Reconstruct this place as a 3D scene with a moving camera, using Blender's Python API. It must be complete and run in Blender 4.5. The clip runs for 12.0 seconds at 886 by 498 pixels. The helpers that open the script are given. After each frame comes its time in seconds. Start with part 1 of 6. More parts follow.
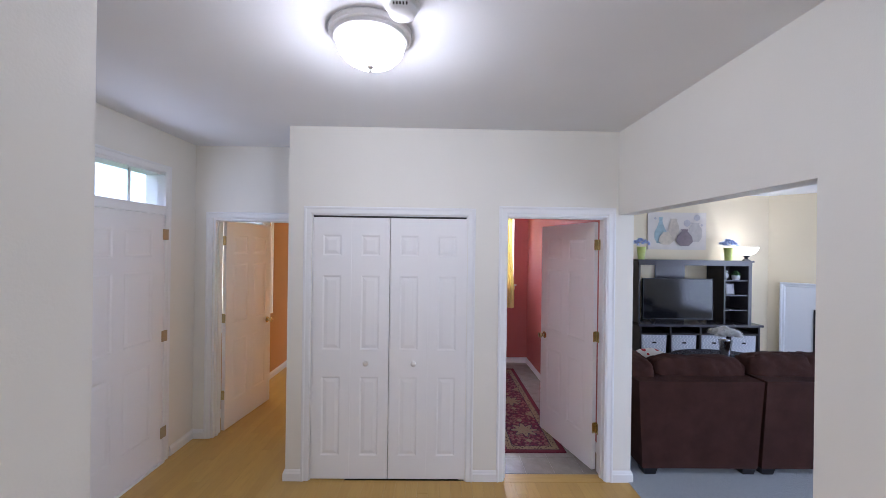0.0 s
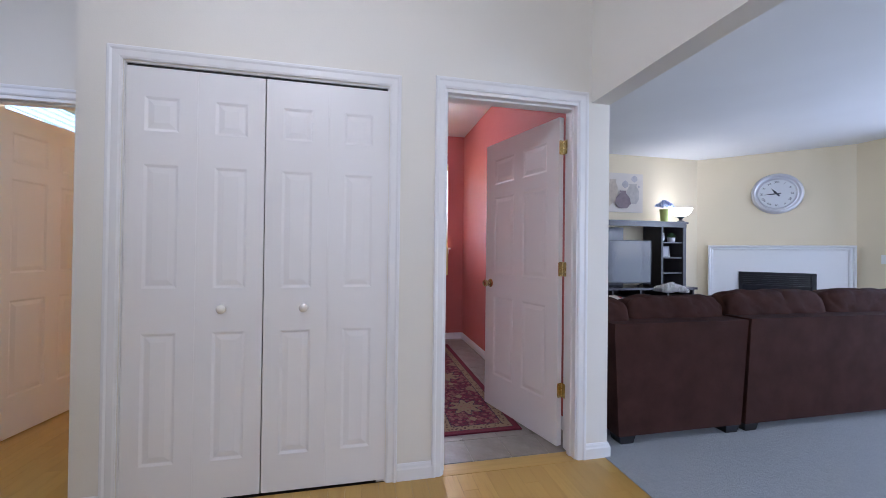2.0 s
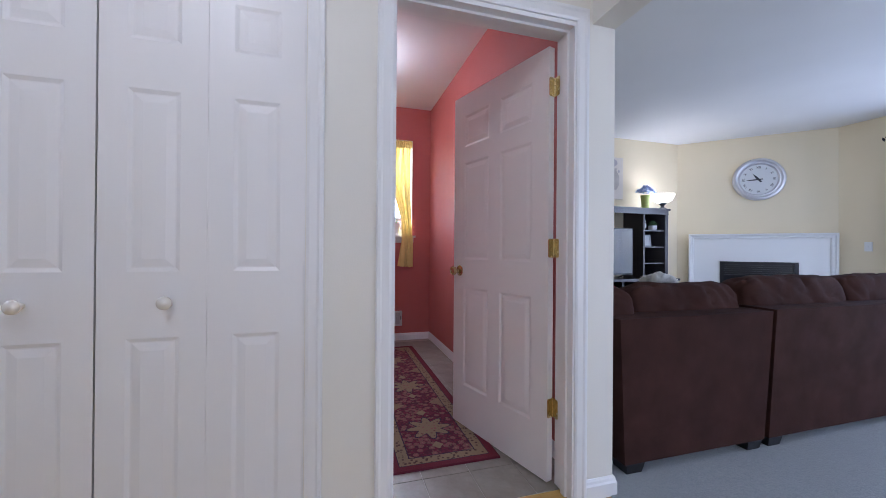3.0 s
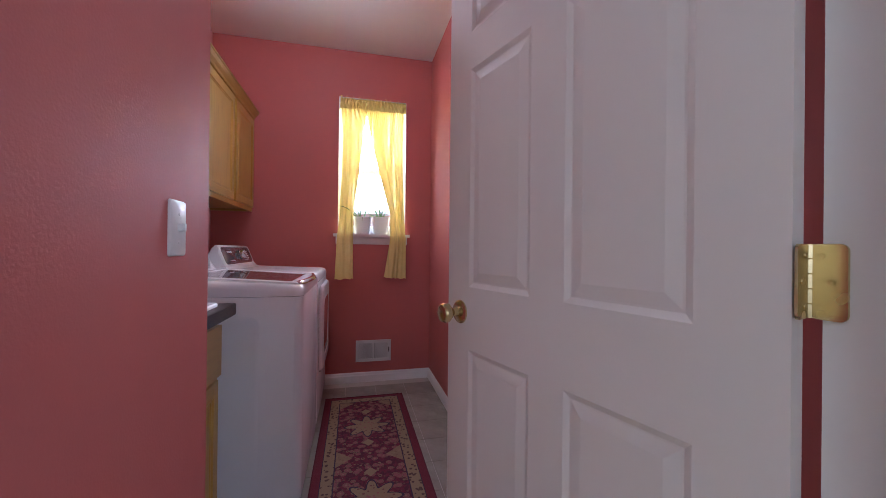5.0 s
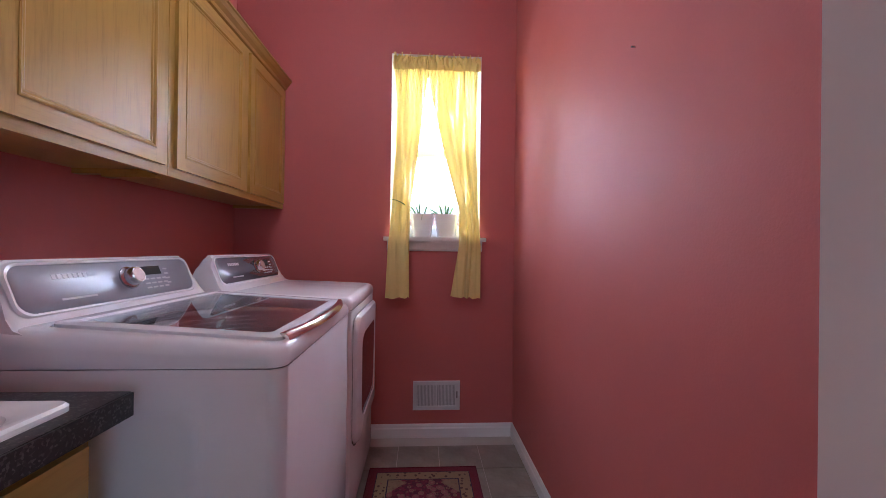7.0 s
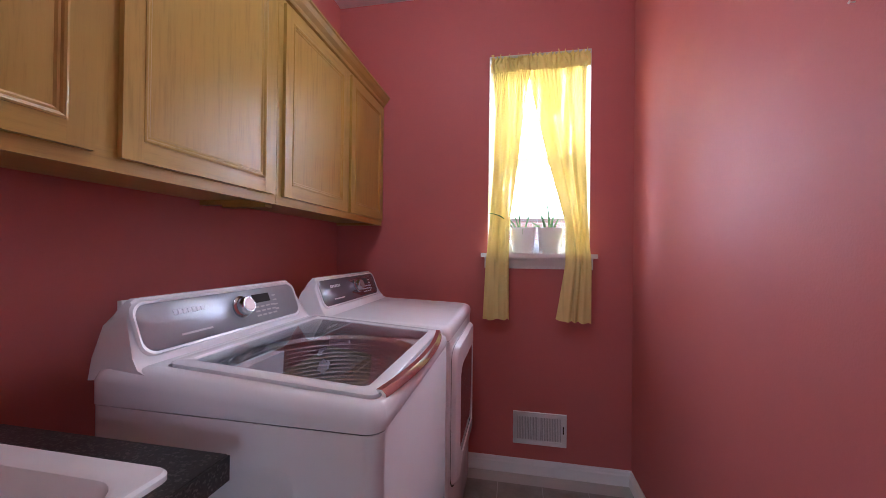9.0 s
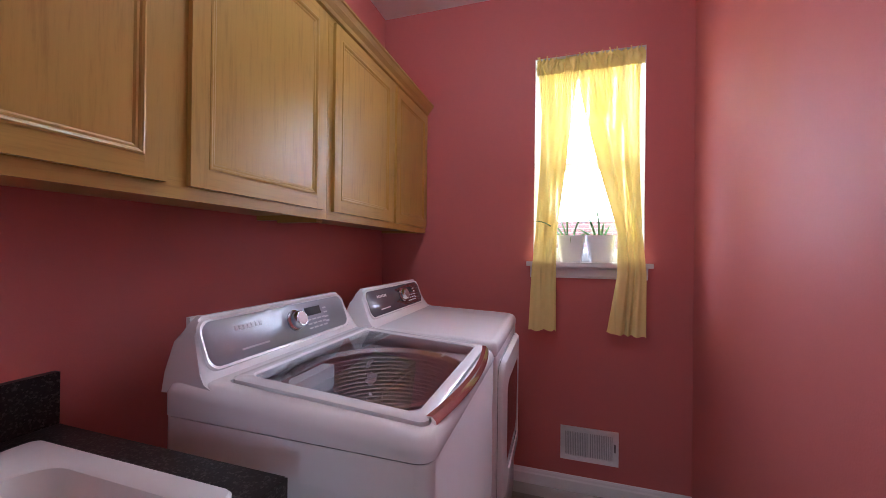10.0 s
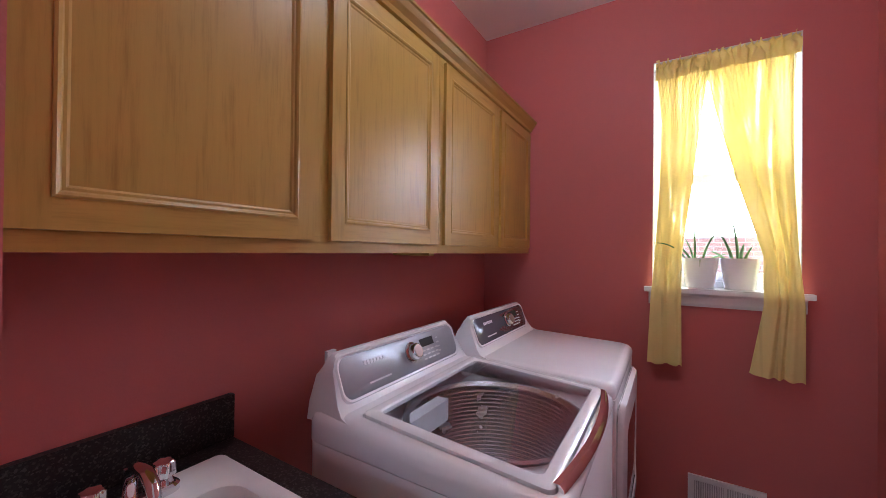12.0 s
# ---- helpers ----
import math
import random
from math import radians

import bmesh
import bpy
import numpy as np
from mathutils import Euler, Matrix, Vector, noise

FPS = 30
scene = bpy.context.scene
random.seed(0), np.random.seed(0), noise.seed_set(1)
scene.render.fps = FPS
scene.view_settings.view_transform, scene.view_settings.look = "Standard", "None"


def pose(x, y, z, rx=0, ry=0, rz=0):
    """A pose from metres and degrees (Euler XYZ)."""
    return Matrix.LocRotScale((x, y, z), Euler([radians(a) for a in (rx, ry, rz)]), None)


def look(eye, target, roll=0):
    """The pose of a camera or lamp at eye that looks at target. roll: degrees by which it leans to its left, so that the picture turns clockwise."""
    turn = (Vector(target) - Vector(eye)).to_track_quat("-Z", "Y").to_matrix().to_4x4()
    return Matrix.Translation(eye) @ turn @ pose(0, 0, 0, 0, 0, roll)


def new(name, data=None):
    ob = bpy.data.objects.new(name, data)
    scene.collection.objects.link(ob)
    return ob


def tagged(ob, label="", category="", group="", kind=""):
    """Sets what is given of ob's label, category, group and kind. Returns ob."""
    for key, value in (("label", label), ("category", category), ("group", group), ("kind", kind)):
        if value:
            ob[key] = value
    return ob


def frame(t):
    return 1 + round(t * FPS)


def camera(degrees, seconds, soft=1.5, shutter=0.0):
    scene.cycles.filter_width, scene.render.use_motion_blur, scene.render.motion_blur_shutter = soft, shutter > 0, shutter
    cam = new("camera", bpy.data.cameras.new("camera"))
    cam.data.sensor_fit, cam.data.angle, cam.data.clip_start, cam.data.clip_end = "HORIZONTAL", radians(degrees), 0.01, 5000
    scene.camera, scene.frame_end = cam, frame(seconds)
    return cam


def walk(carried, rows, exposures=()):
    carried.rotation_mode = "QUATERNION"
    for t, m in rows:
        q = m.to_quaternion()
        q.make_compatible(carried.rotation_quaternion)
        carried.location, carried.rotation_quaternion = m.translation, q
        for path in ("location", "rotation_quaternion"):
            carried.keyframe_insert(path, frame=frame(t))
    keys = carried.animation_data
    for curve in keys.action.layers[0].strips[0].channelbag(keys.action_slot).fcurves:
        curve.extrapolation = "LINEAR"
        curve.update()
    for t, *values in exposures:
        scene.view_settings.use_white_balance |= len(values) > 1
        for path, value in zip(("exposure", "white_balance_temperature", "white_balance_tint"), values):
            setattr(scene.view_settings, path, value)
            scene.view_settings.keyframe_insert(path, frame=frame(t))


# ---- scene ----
cam = camera(100.6, 12.0, soft=0.8)
PATH = [
    (0, (0.222, 0.059, 1.803), (0.253, 2.059, 1.803), 0.8),
    (0.5, (0.234, 0.31, 1.629), (0.353, 2.306, 1.622), 0.8),
    (1, (0.246, 0.549, 1.45), (0.457, 2.538, 1.458), 0.8),
    (1.5, (0.267, 0.756, 1.295), (0.586, 2.731, 1.31), 0.8),
    (2, (0.342, 0.98, 1.198), (0.756, 2.936, 1.214), 0.7),
    (2.5, (0.436, 1.254, 1.098), (0.952, 3.186, 1.113), 0.6),
    (2.7, (0.486, 1.371, 1.084), (1.036, 3.294, 1.095), 0.7),
    (4.3, (0.886, 2.336, 1.123), (1.465, 4.25, 1.118), 0.2),
    (4.5, (0.951, 2.455, 1.122), (1.486, 4.382, 1.128), 0.5),
    (5, (1.014, 2.735, 1.133), (1.488, 4.679, 1.136), 0.6),
    (5.5, (1.069, 2.992, 1.131), (1.452, 4.955, 1.139), 0.6),
    (6, (1.102, 3.225, 1.129), (1.384, 5.204, 1.141), 0.6),
    (6.5, (1.109, 3.454, 1.149), (1.304, 5.444, 1.154), 0.8),
    (7, (1.093, 3.616, 1.18), (1.203, 5.613, 1.184), 0.7),
    (9, (1.04, 3.77, 1.263), (0.659, 5.733, 1.276), 0.7),
    (9.5, (1.029, 3.773, 1.287), (0.536, 5.711, 1.3), 0.7),
    (10, (1.017, 3.78, 1.314), (0.422, 5.69, 1.321), 0.7),
    (10.5, (1.003, 3.776, 1.338), (0.304, 5.65, 1.346), 0.6),
    (11, (0.99, 3.772, 1.366), (0.19, 5.605, 1.375), 0.6),
    (11.5, (0.973, 3.768, 1.39), (0.064, 5.55, 1.399), 0.6),
    (12, (0.959, 3.755, 1.425), (-0.089, 5.459, 1.438), 0.6),
]
EXPOSURES = [(0, 2.02, 5410, 20), (2.7, 1.97, 5330, 19), (4.4, 1.66, 5370, 19), (5.5, 1.98, 5370, 17), (7, 1.92, 5230, 15), (9, 1.95, 5240, 15), (12, 1.90, 5370, 14)]
walk(cam, [(t, look(eye, target, roll)) for t, eye, target, roll in PATH], EXPOSURES)

# ---- light ----
H = 2.74  # ceiling height
world = bpy.data.worlds.new("sky")
scene.world = world
world.use_nodes = True
sky = world.node_tree.nodes.new("ShaderNodeTexSky")
sky.sky_type, sky.sun_disc = "NISHITA", False
sky.sun_elevation, sky.sun_rotation = radians(48), radians(200)
background = world.node_tree.nodes["Background"]
background.inputs["Strength"].default_value = 0.15
world.node_tree.links.new(sky.outputs[0], background.inputs[0])
sun = new("sun", bpy.data.lights.new("sun", "SUN"))
sun.data.energy, sun.data.angle, sun.data.color = 3.0, radians(0.5), (1, 0.95, 0.88)
sun.matrix_basis = look((0, -8, 20), (0.9, 0, 2))


def area_lamp(name, place, toward, width, height, watts, colour):
    """An area lamp: the sky's light in a window's opening, or the hall's added fill."""
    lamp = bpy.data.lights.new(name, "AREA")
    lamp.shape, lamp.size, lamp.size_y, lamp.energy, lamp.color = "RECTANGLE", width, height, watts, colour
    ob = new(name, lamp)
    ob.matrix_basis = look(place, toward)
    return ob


def bulb_light(name, place, watts, colour, radius=0.05):
    lamp = bpy.data.lights.new(name, "POINT")
    lamp.energy, lamp.color, lamp.shadow_soft_size = watts, colour, radius
    ob = new(name, lamp)
    ob.matrix_basis = pose(*place)
    return ob


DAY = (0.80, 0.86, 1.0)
area_lamp("living_window_daylight", (6.80, 2.6, 1.35), (0, 2.6, 1.0), 2.4, 1.9, 15, DAY)
area_lamp("living_rear_daylight", (4.3, -1.52, 1.35), (4.3, 4, 1.2), 2.4, 1.9, 13, DAY)
area_lamp("laundry_window_daylight", (1.168, 6.42, 2.10), (1.24, 4.2, 1.00), 0.80, 1.25, 21, (0.96, 0.96, 1.0))
area_lamp("study_window_daylight", (-2.0, 4.54, 1.7), (0, 4.54, 1.2), 1.0, 1.3, 9.5, (1.0, 0.95, 0.64))
area_lamp("transom_daylight", (-2.04, 2.71, 2.26), (0, 2.7, 1.8), 0.8, 0.22, 0.9, DAY)
# fill lamp added at the hall's unseen end, where no window stands
area_lamp("hall_rear_daylight", (0.08, -1.5, 1.6), (-0.2, 3, 1.5), 0.8, 1.7, 4.4, (0.92, 0.95, 1.0))
bulb_light("foyer_bulb", (-0.080, 1.665, 2.630), 3.0, (1.0, 0.96, 0.91), 0.10)
bulb_light("laundry_bulb", (0.80, 4.80, 2.685), 1.75, (1.0, 0.95, 0.90), 0.13)
bulb_light("torchiere_bulb", (4.985, 5.655, 1.92), 0.11, (1.0, 0.95, 0.85), 0.05)

# ---- materials ----


class Nodes:
    """A small wrapper to write a node material in few lines."""

    def __init__(self, name):
        self.mat = bpy.data.materials.new(name)
        self.mat.use_nodes = True
        self.tree = self.mat.node_tree
        self.bsdf = self.tree.nodes["Principled BSDF"]
        self.coord = self.tree.nodes.new("ShaderNodeTexCoord").outputs["Object"]

    def add(self, kind, **inputs):
        node = self.tree.nodes.new(kind)
        for key, value in inputs.items():
            self.put(node.inputs[key.replace("_", " ")], value)
        return node

    def put(self, socket, value):
        if isinstance(value, bpy.types.NodeSocket):
            self.tree.links.new(value, socket)
        else:
            socket.default_value = value

    def noise(self, scale, detail=3, vector=None, rough=0.55):
        return self.add("ShaderNodeTexNoise", Vector=vector or self.coord, Scale=scale, Detail=detail, Roughness=rough).outputs["Fac"]

    def stretch(self, sx, sy, sz):
        return self.add("ShaderNodeMapping", Vector=self.coord, Scale=(sx, sy, sz)).outputs[0]

    def ramp(self, fac, *stops):
        node = self.add("ShaderNodeValToRGB", Fac=fac)
        band = node.color_ramp
        while len(band.elements) < len(stops):
            band.elements.new(0.5)
        for e, (at, c) in zip(band.elements, stops):
            e.position, e.color = at, (*c, 1) if len(c) == 3 else c
        return node.outputs[0]

    def mix(self, fac, a, b, blend="MIX"):
        node = self.tree.nodes.new("ShaderNodeMix")
        node.data_type, node.blend_type = "RGBA", blend
        self.put(node.inputs[0], fac)
        self.put(node.inputs[6], (*a, 1) if isinstance(a, tuple) and len(a) == 3 else a)
        self.put(node.inputs[7], (*b, 1) if isinstance(b, tuple) and len(b) == 3 else b)
        return node.outputs[2]

    def maths(self, op, a, b=0.0, c=0.0):
        node = self.tree.nodes.new("ShaderNodeMath")
        node.operation = op
        for socket, value in zip(node.inputs, (a, b, c)):
            self.put(socket, value)
        return node.outputs[0]

    def finish(self, colour, rough=0.5, height=None, relief=0.1, depth=0.002, metal=0.0, **more):
        self.put(self.bsdf.inputs["Base Color"], (*colour, 1) if isinstance(colour, tuple) and len(colour) == 3 else colour)
        self.put(self.bsdf.inputs["Roughness"], rough)
        self.put(self.bsdf.inputs["Metallic"], metal)
        if height is not None:
            bump = self.add("ShaderNodeBump", Height=height, Strength=relief, Distance=depth)
            self.put(self.bsdf.inputs["Normal"], bump.outputs[0])
        for key, value in more.items():
            self.put(self.bsdf.inputs[key.replace("_", " ")], value)
        return self.mat


def tone(c, k):
    return tuple(min(1.0, v * k) for v in c)


def paint(name, colour, rough=0.5, vary=0.05, relief=0.25, scale=180, gloss=0.4):
    """Rolled or brushed paint: faint broad patches and a fine orange-peel relief."""
    n = Nodes(name)
    broad = n.noise(1.3, 2)
    c = n.mix(broad, tone(colour, 1 - vary), tone(colour, 1 + vary))
    r = n.maths("ADD", n.maths("MULTIPLY", n.noise(7, 2), 0.12), rough - 0.06)
    return n.finish(c, r, n.noise(scale, 2), relief, 0.0015, Specular_IOR_Level=gloss)


def oak(name, light, dark, rough=0.38, scale=1.0, along="Z", spread=0.2):
    """Oak with long open grain and cathedral figure along one axis."""
    n = Nodes(name)
    rnd = n.add("ShaderNodeObjectInfo").outputs["Random"]
    k = {"X": (1.6, 26, 26), "Y": (26, 1.6, 26), "Z": (26, 26, 1.6)}[along]
    shift = n.add("ShaderNodeVectorMath", **{})
    shift.operation = "ADD"
    n.put(shift.inputs[0], n.stretch(*[v * scale for v in k]))
    n.put(shift.inputs[1], n.add("ShaderNodeCombineXYZ", X=n.maths("MULTIPLY", rnd, 31.0), Y=n.maths("MULTIPLY", rnd, 17.0), Z=n.maths("MULTIPLY", rnd, 53.0)).outputs[0])
    v = shift.outputs[0]
    wide = n.add("ShaderNodeVectorMath")
    wide.operation = "MULTIPLY"
    n.put(wide.inputs[0], v)
    n.put(wide.inputs[1], {"X": (0.75, 0.26, 0.26), "Y": (0.26, 0.75, 0.26), "Z": (0.26, 0.26, 0.75)}[along])
    figure = n.noise(0.9, 1, wide.outputs[0], 0.4)
    rings = n.maths("POWER", n.maths("PINGPONG", n.maths("MULTIPLY", figure, 16.0), 1.0), 1.8)
    fine = n.noise(4.0, 5, v, 0.7)
    c = n.ramp(n.maths("SUBTRACT", n.maths("ADD", 0.10, n.maths("MULTIPLY", fine, 0.92)), n.maths("MULTIPLY", rings, 0.12)), (0.18, dark), (0.50, light), (0.85, tone(light, 1.10)))
    c = n.mix(n.maths("MULTIPLY", rnd, spread), c, tone(dark, 0.95))
    return n.finish(c, n.maths("ADD", n.maths("MULTIPLY", fine, 0.15), rough - 0.07), fine, 0.12, 0.001)


def plain(name, colour, rough=0.4, metal=0.0, grain=60, relief=0.04, vary=0.04, **more):
    n = Nodes(name)
    f = n.noise(grain, 3)
    return n.finish(n.mix(f, tone(colour, 1 - vary), tone(colour, 1 + vary)), n.maths("ADD", n.maths("MULTIPLY", n.noise(9, 3), 0.1), max(rough - 0.05, 0.02)), f, relief, 0.001, metal, **more)


def speckled(name, base, light, dark, rough=0.35, scale=260):
    """Laminate with a granite print."""
    n = Nodes(name)
    cells = n.add("ShaderNodeTexVoronoi", Vector=n.coord, Scale=scale).outputs["Color"]
    grey = n.add("ShaderNodeSeparateColor", Color=cells).outputs[0]
    c = n.ramp(grey, (0.0, dark), (0.35, base), (0.7, base), (1.0, light))
    return n.finish(n.mix(n.maths("MULTIPLY", n.noise(40, 3), 0.6), c, base), rough, grey, 0.03, 0.0005)


def carpet_material():
    n = Nodes("blue_grey_carpet")
    tuft = n.noise(190, 3)
    clump = n.noise(38, 4)
    c = n.mix(clump, (0.30, 0.33, 0.345), (0.42, 0.44, 0.45))
    c = n.mix(n.maths("MULTIPLY", n.ramp(tuft, (0.40, (0, 0, 0)), (0.62, (1, 1, 1))), 0.55), c, (0.15, 0.17, 0.185))
    return n.finish(c, 0.95, n.maths("ADD", tuft, clump), 0.9, 0.008, Sheen_Weight=0.3)


def microfibre(name, colour):
    n = Nodes(name)
    nap = n.noise(6, 4)
    weave = n.noise(500, 2)
    c = n.mix(n.ramp(nap, (0.35, (0, 0, 0)), (0.7, (1, 1, 1))), tone(colour, 0.8), tone(colour, 1.25))
    return n.finish(c, 0.85, n.maths("ADD", weave, nap), 0.35, 0.003, Specular_IOR_Level=0.12)


def glass(name, tint=(1, 1, 1), rough=0.0):
    n = Nodes(name)
    return n.finish(tint, rough, Transmission_Weight=1.0, IOR=1.45)


def glow(name, colour, strength):
    n = Nodes(name)
    return n.finish(colour, 0.4, Emission_Color=(*colour, 1), Emission_Strength=strength)


M_CREAM = paint("cream_wall_paint", (0.80, 0.775, 0.70), 0.6)
M_YELLOW = paint("pale_yellow_wall_paint", (0.79, 0.69, 0.49), 0.6)
M_RED = paint("brick_red_wall_paint", (0.53, 0.148, 0.132), 0.58, relief=0.30, gloss=0.34)
M_ORANGE = paint("terracotta_wall_paint", (0.56, 0.30, 0.10), 0.55)
M_CEIL = paint("white_ceiling_paint", (0.80, 0.80, 0.80), 0.8)
M_TRIM = paint("white_trim_paint", (0.82, 0.82, 0.81), 0.32, 0.02, 0.06, 60)
M_DOOR = paint("white_door_paint", (0.84, 0.83, 0.82), 0.36, 0.02, 0.08, 90)
M_MAPLE = oak("maple_floor_board", (0.53, 0.335, 0.088), (0.44, 0.265, 0.062), 0.30, 0.7, "Y", 0.5)
M_OAK = oak("honey_oak", (0.45, 0.28, 0.058), (0.29, 0.165, 0.030), 0.34, 1.0, "Z")
M_OAKY = oak("honey_oak_rail", (0.45, 0.28, 0.058), (0.29, 0.165, 0.030), 0.34, 1.0, "Y")
M_CARPET = carpet_material()
M_BRASS = plain("polished_brass", (0.62, 0.52, 0.29), 0.26, 1.0)
M_CHROME = plain("chrome", (0.80, 0.80, 0.82), 0.10, 1.0)
M_NICKEL = plain("satin_nickel", (0.62, 0.61, 0.58), 0.28, 1.0)
M_BLACK = plain("black_plastic", (0.015, 0.015, 0.017), 0.35)
M_WHITEP = plain("white_plastic", (0.80, 0.80, 0.79), 0.3)
M_GLASS = glass("clear_glass")
M_BROWN = microfibre("chocolate_microfibre", (0.048, 0.021, 0.0165))
M_DARK = plain("dark_slot", (0.02, 0.018, 0.016), 0.7)

# ---- building helpers ----


def box(bm, x0, y0, z0, x1, y1, z1):
    v = [bm.verts.new((x, y, z)) for x in (x0, x1) for y in (y0, y1) for z in (z0, z1)]
    return [bm.faces.new([v[i] for i in q]) for q in ((0, 1, 3, 2), (4, 6, 7, 5), (0, 4, 5, 1), (2, 3, 7, 6), (0, 2, 6, 4), (1, 5, 7, 3))]


def soften(bm, width, segments=2, angle=30):
    edges = [e for e in bm.edges if len(e.link_faces) == 2 and e.calc_face_angle(0) > radians(angle)]
    bmesh.ops.bevel(bm, geom=edges, offset=width, segments=segments, profile=0.5, affect="EDGES", clamp_overlap=True)


def boxes(*list_of, bevel=0.0, segments=1):
    bm = bmesh.new()
    for b in list_of:
        box(bm, *b)
    if bevel:
        soften(bm, bevel, segments)
    return bm


def mesh_of(name, bm, material, smooth=False):
    me = bpy.data.meshes.new(name)
    bmesh.ops.recalc_face_normals(bm, faces=bm.faces)
    if smooth:
        for f in bm.faces:
            f.smooth = True
        for e in bm.edges:
            if len(e.link_faces) == 2 and e.calc_face_angle(0) > radians(35):
                e.smooth = False
    bm.to_mesh(me)
    bm.free()
    for m in material if isinstance(material, (list, tuple)) else [material]:
        me.materials.append(m)
    return me


def part(name, bm, material, parent=None, label="", at=None, smooth=False):
    ob = new(name, mesh_of(name, bm, material, smooth))
    if parent is not None:
        ob.parent = parent
    if at is not None:
        ob.matrix_basis = at
    return tagged(ob, label)


def thing(name, m, label, category, group="", kind=""):
    ob = new(name)
    ob.empty_display_size = 0.1
    ob.matrix_basis = m
    return tagged(ob, label, category, group, kind)


def setting(name, bm, material, label, category, smooth=False):
    return tagged(part(name, bm, material, None, "", None, smooth), label, category, "", "structure")


def lathe(profile, steps=32, bm=None, m=None):
    """Turns (radius, height) pairs about the z axis."""
    bm = bm or bmesh.new()
    m = m or Matrix()
    rings = []
    for r, z in profile:
        if r < 1e-6:
            rings.append([bm.verts.new(m @ Vector((0, 0, z)))])
        else:
            rings.append([bm.verts.new(m @ Vector((r * math.cos(2 * math.pi * k / steps), r * math.sin(2 * math.pi * k / steps), z))) for k in range(steps)])
    for a, b in zip(rings, rings[1:]):
        for k in range(steps):
            q = [a[k % len(a)], a[(k + 1) % len(a)], b[(k + 1) % len(b)], b[k % len(b)]]
            q = [v for i, v in enumerate(q) if v not in q[:i]]
            if len(q) > 2:
                bm.faces.new(q)
    return bm


def tube(points, radius, steps=12, bm=None, taper=1.0):
    """A round bar along points."""
    bm = bm or bmesh.new()
    pts = [Vector(p) for p in points]
    rings = []
    side = None
    for i, p in enumerate(pts):
        d = (pts[min(i + 1, len(pts) - 1)] - pts[max(i - 1, 0)]).normalized()
        if side is None:
            side = d.orthogonal().normalized()
        side = (side - d * side.dot(d)).normalized()
        up = d.cross(side)
        r = radius * (1 + (taper - 1) * i / max(1, len(pts) - 1))
        rings.append([bm.verts.new(p + r * (side * math.cos(2 * math.pi * k / steps) + up * math.sin(2 * math.pi * k / steps))) for k in range(steps)])
    for a, b in zip(rings, rings[1:]):
        for k in range(steps):
            bm.faces.new((a[k], a[(k + 1) % steps], b[(k + 1) % steps], b[k]))
    bm.faces.new(rings[0])
    bm.faces.new(rings[-1])
    return bm


def sweep(path, profile, m=None, bm=None, closed=False):
    """Runs a profile of (outward, up) pairs along a mitred path of (a, b) points; outward is to the path's left."""
    bm = bm or bmesh.new()
    m = m or Matrix()
    n = len(path)
    rings = []
    for i, p in enumerate(path):
        p = Vector(p)
        d1 = (p - Vector(path[i - 1])).normalized() if i or closed else None
        d2 = (Vector(path[(i + 1) % n]) - p).normalized() if i < n - 1 or closed else None
        d1, d2 = d1 or d2, d2 or d1
        n1, n2 = Vector((-d1.y, d1.x)), Vector((-d2.y, d2.x))
        off = (n1 + n2) / (1 + n1.dot(n2))
        rings.append([bm.verts.new(m @ Vector((p.x + off.x * u, p.y + off.y * u, v))) for u, v in profile])
    k = len(profile)
    for a, b in zip(rings, rings[1:] + ([rings[0]] if closed else [])):
        for j in range(k):
            bm.faces.new((a[j], a[(j + 1) % k], b[(j + 1) % k], b[j]))
    if not closed:
        bm.faces.new(rings[0])
        bm.faces.new(rings[-1])
    return bm


def rrect(cx, cy, w, d, r, n=6):
    pts = []
    for sx, sy, a0 in ((1, -1, -90), (1, 1, 0), (-1, 1, 90), (-1, -1, 180)):
        for k in range(n + 1):
            a = radians(a0 + 90 * k / n)
            pts.append((cx + sx * (w / 2 - r) + r * math.cos(a), cy + sy * (d / 2 - r) + r * math.sin(a)))
    return pts


def loft(loops, cap0=False, cap1=False, bm=None):
    bm = bm or bmesh.new()
    rings = [[bm.verts.new(p) for p in loop] for loop in loops]
    for a, b in zip(rings, rings[1:]):
        for k in range(len(a)):
            bm.faces.new((a[k], a[(k + 1) % len(a)], b[(k + 1) % len(b)], b[k]))
    if cap0:
        bm.faces.new(rings[0])
    if cap1:
        bm.faces.new(rings[-1])
    return bm


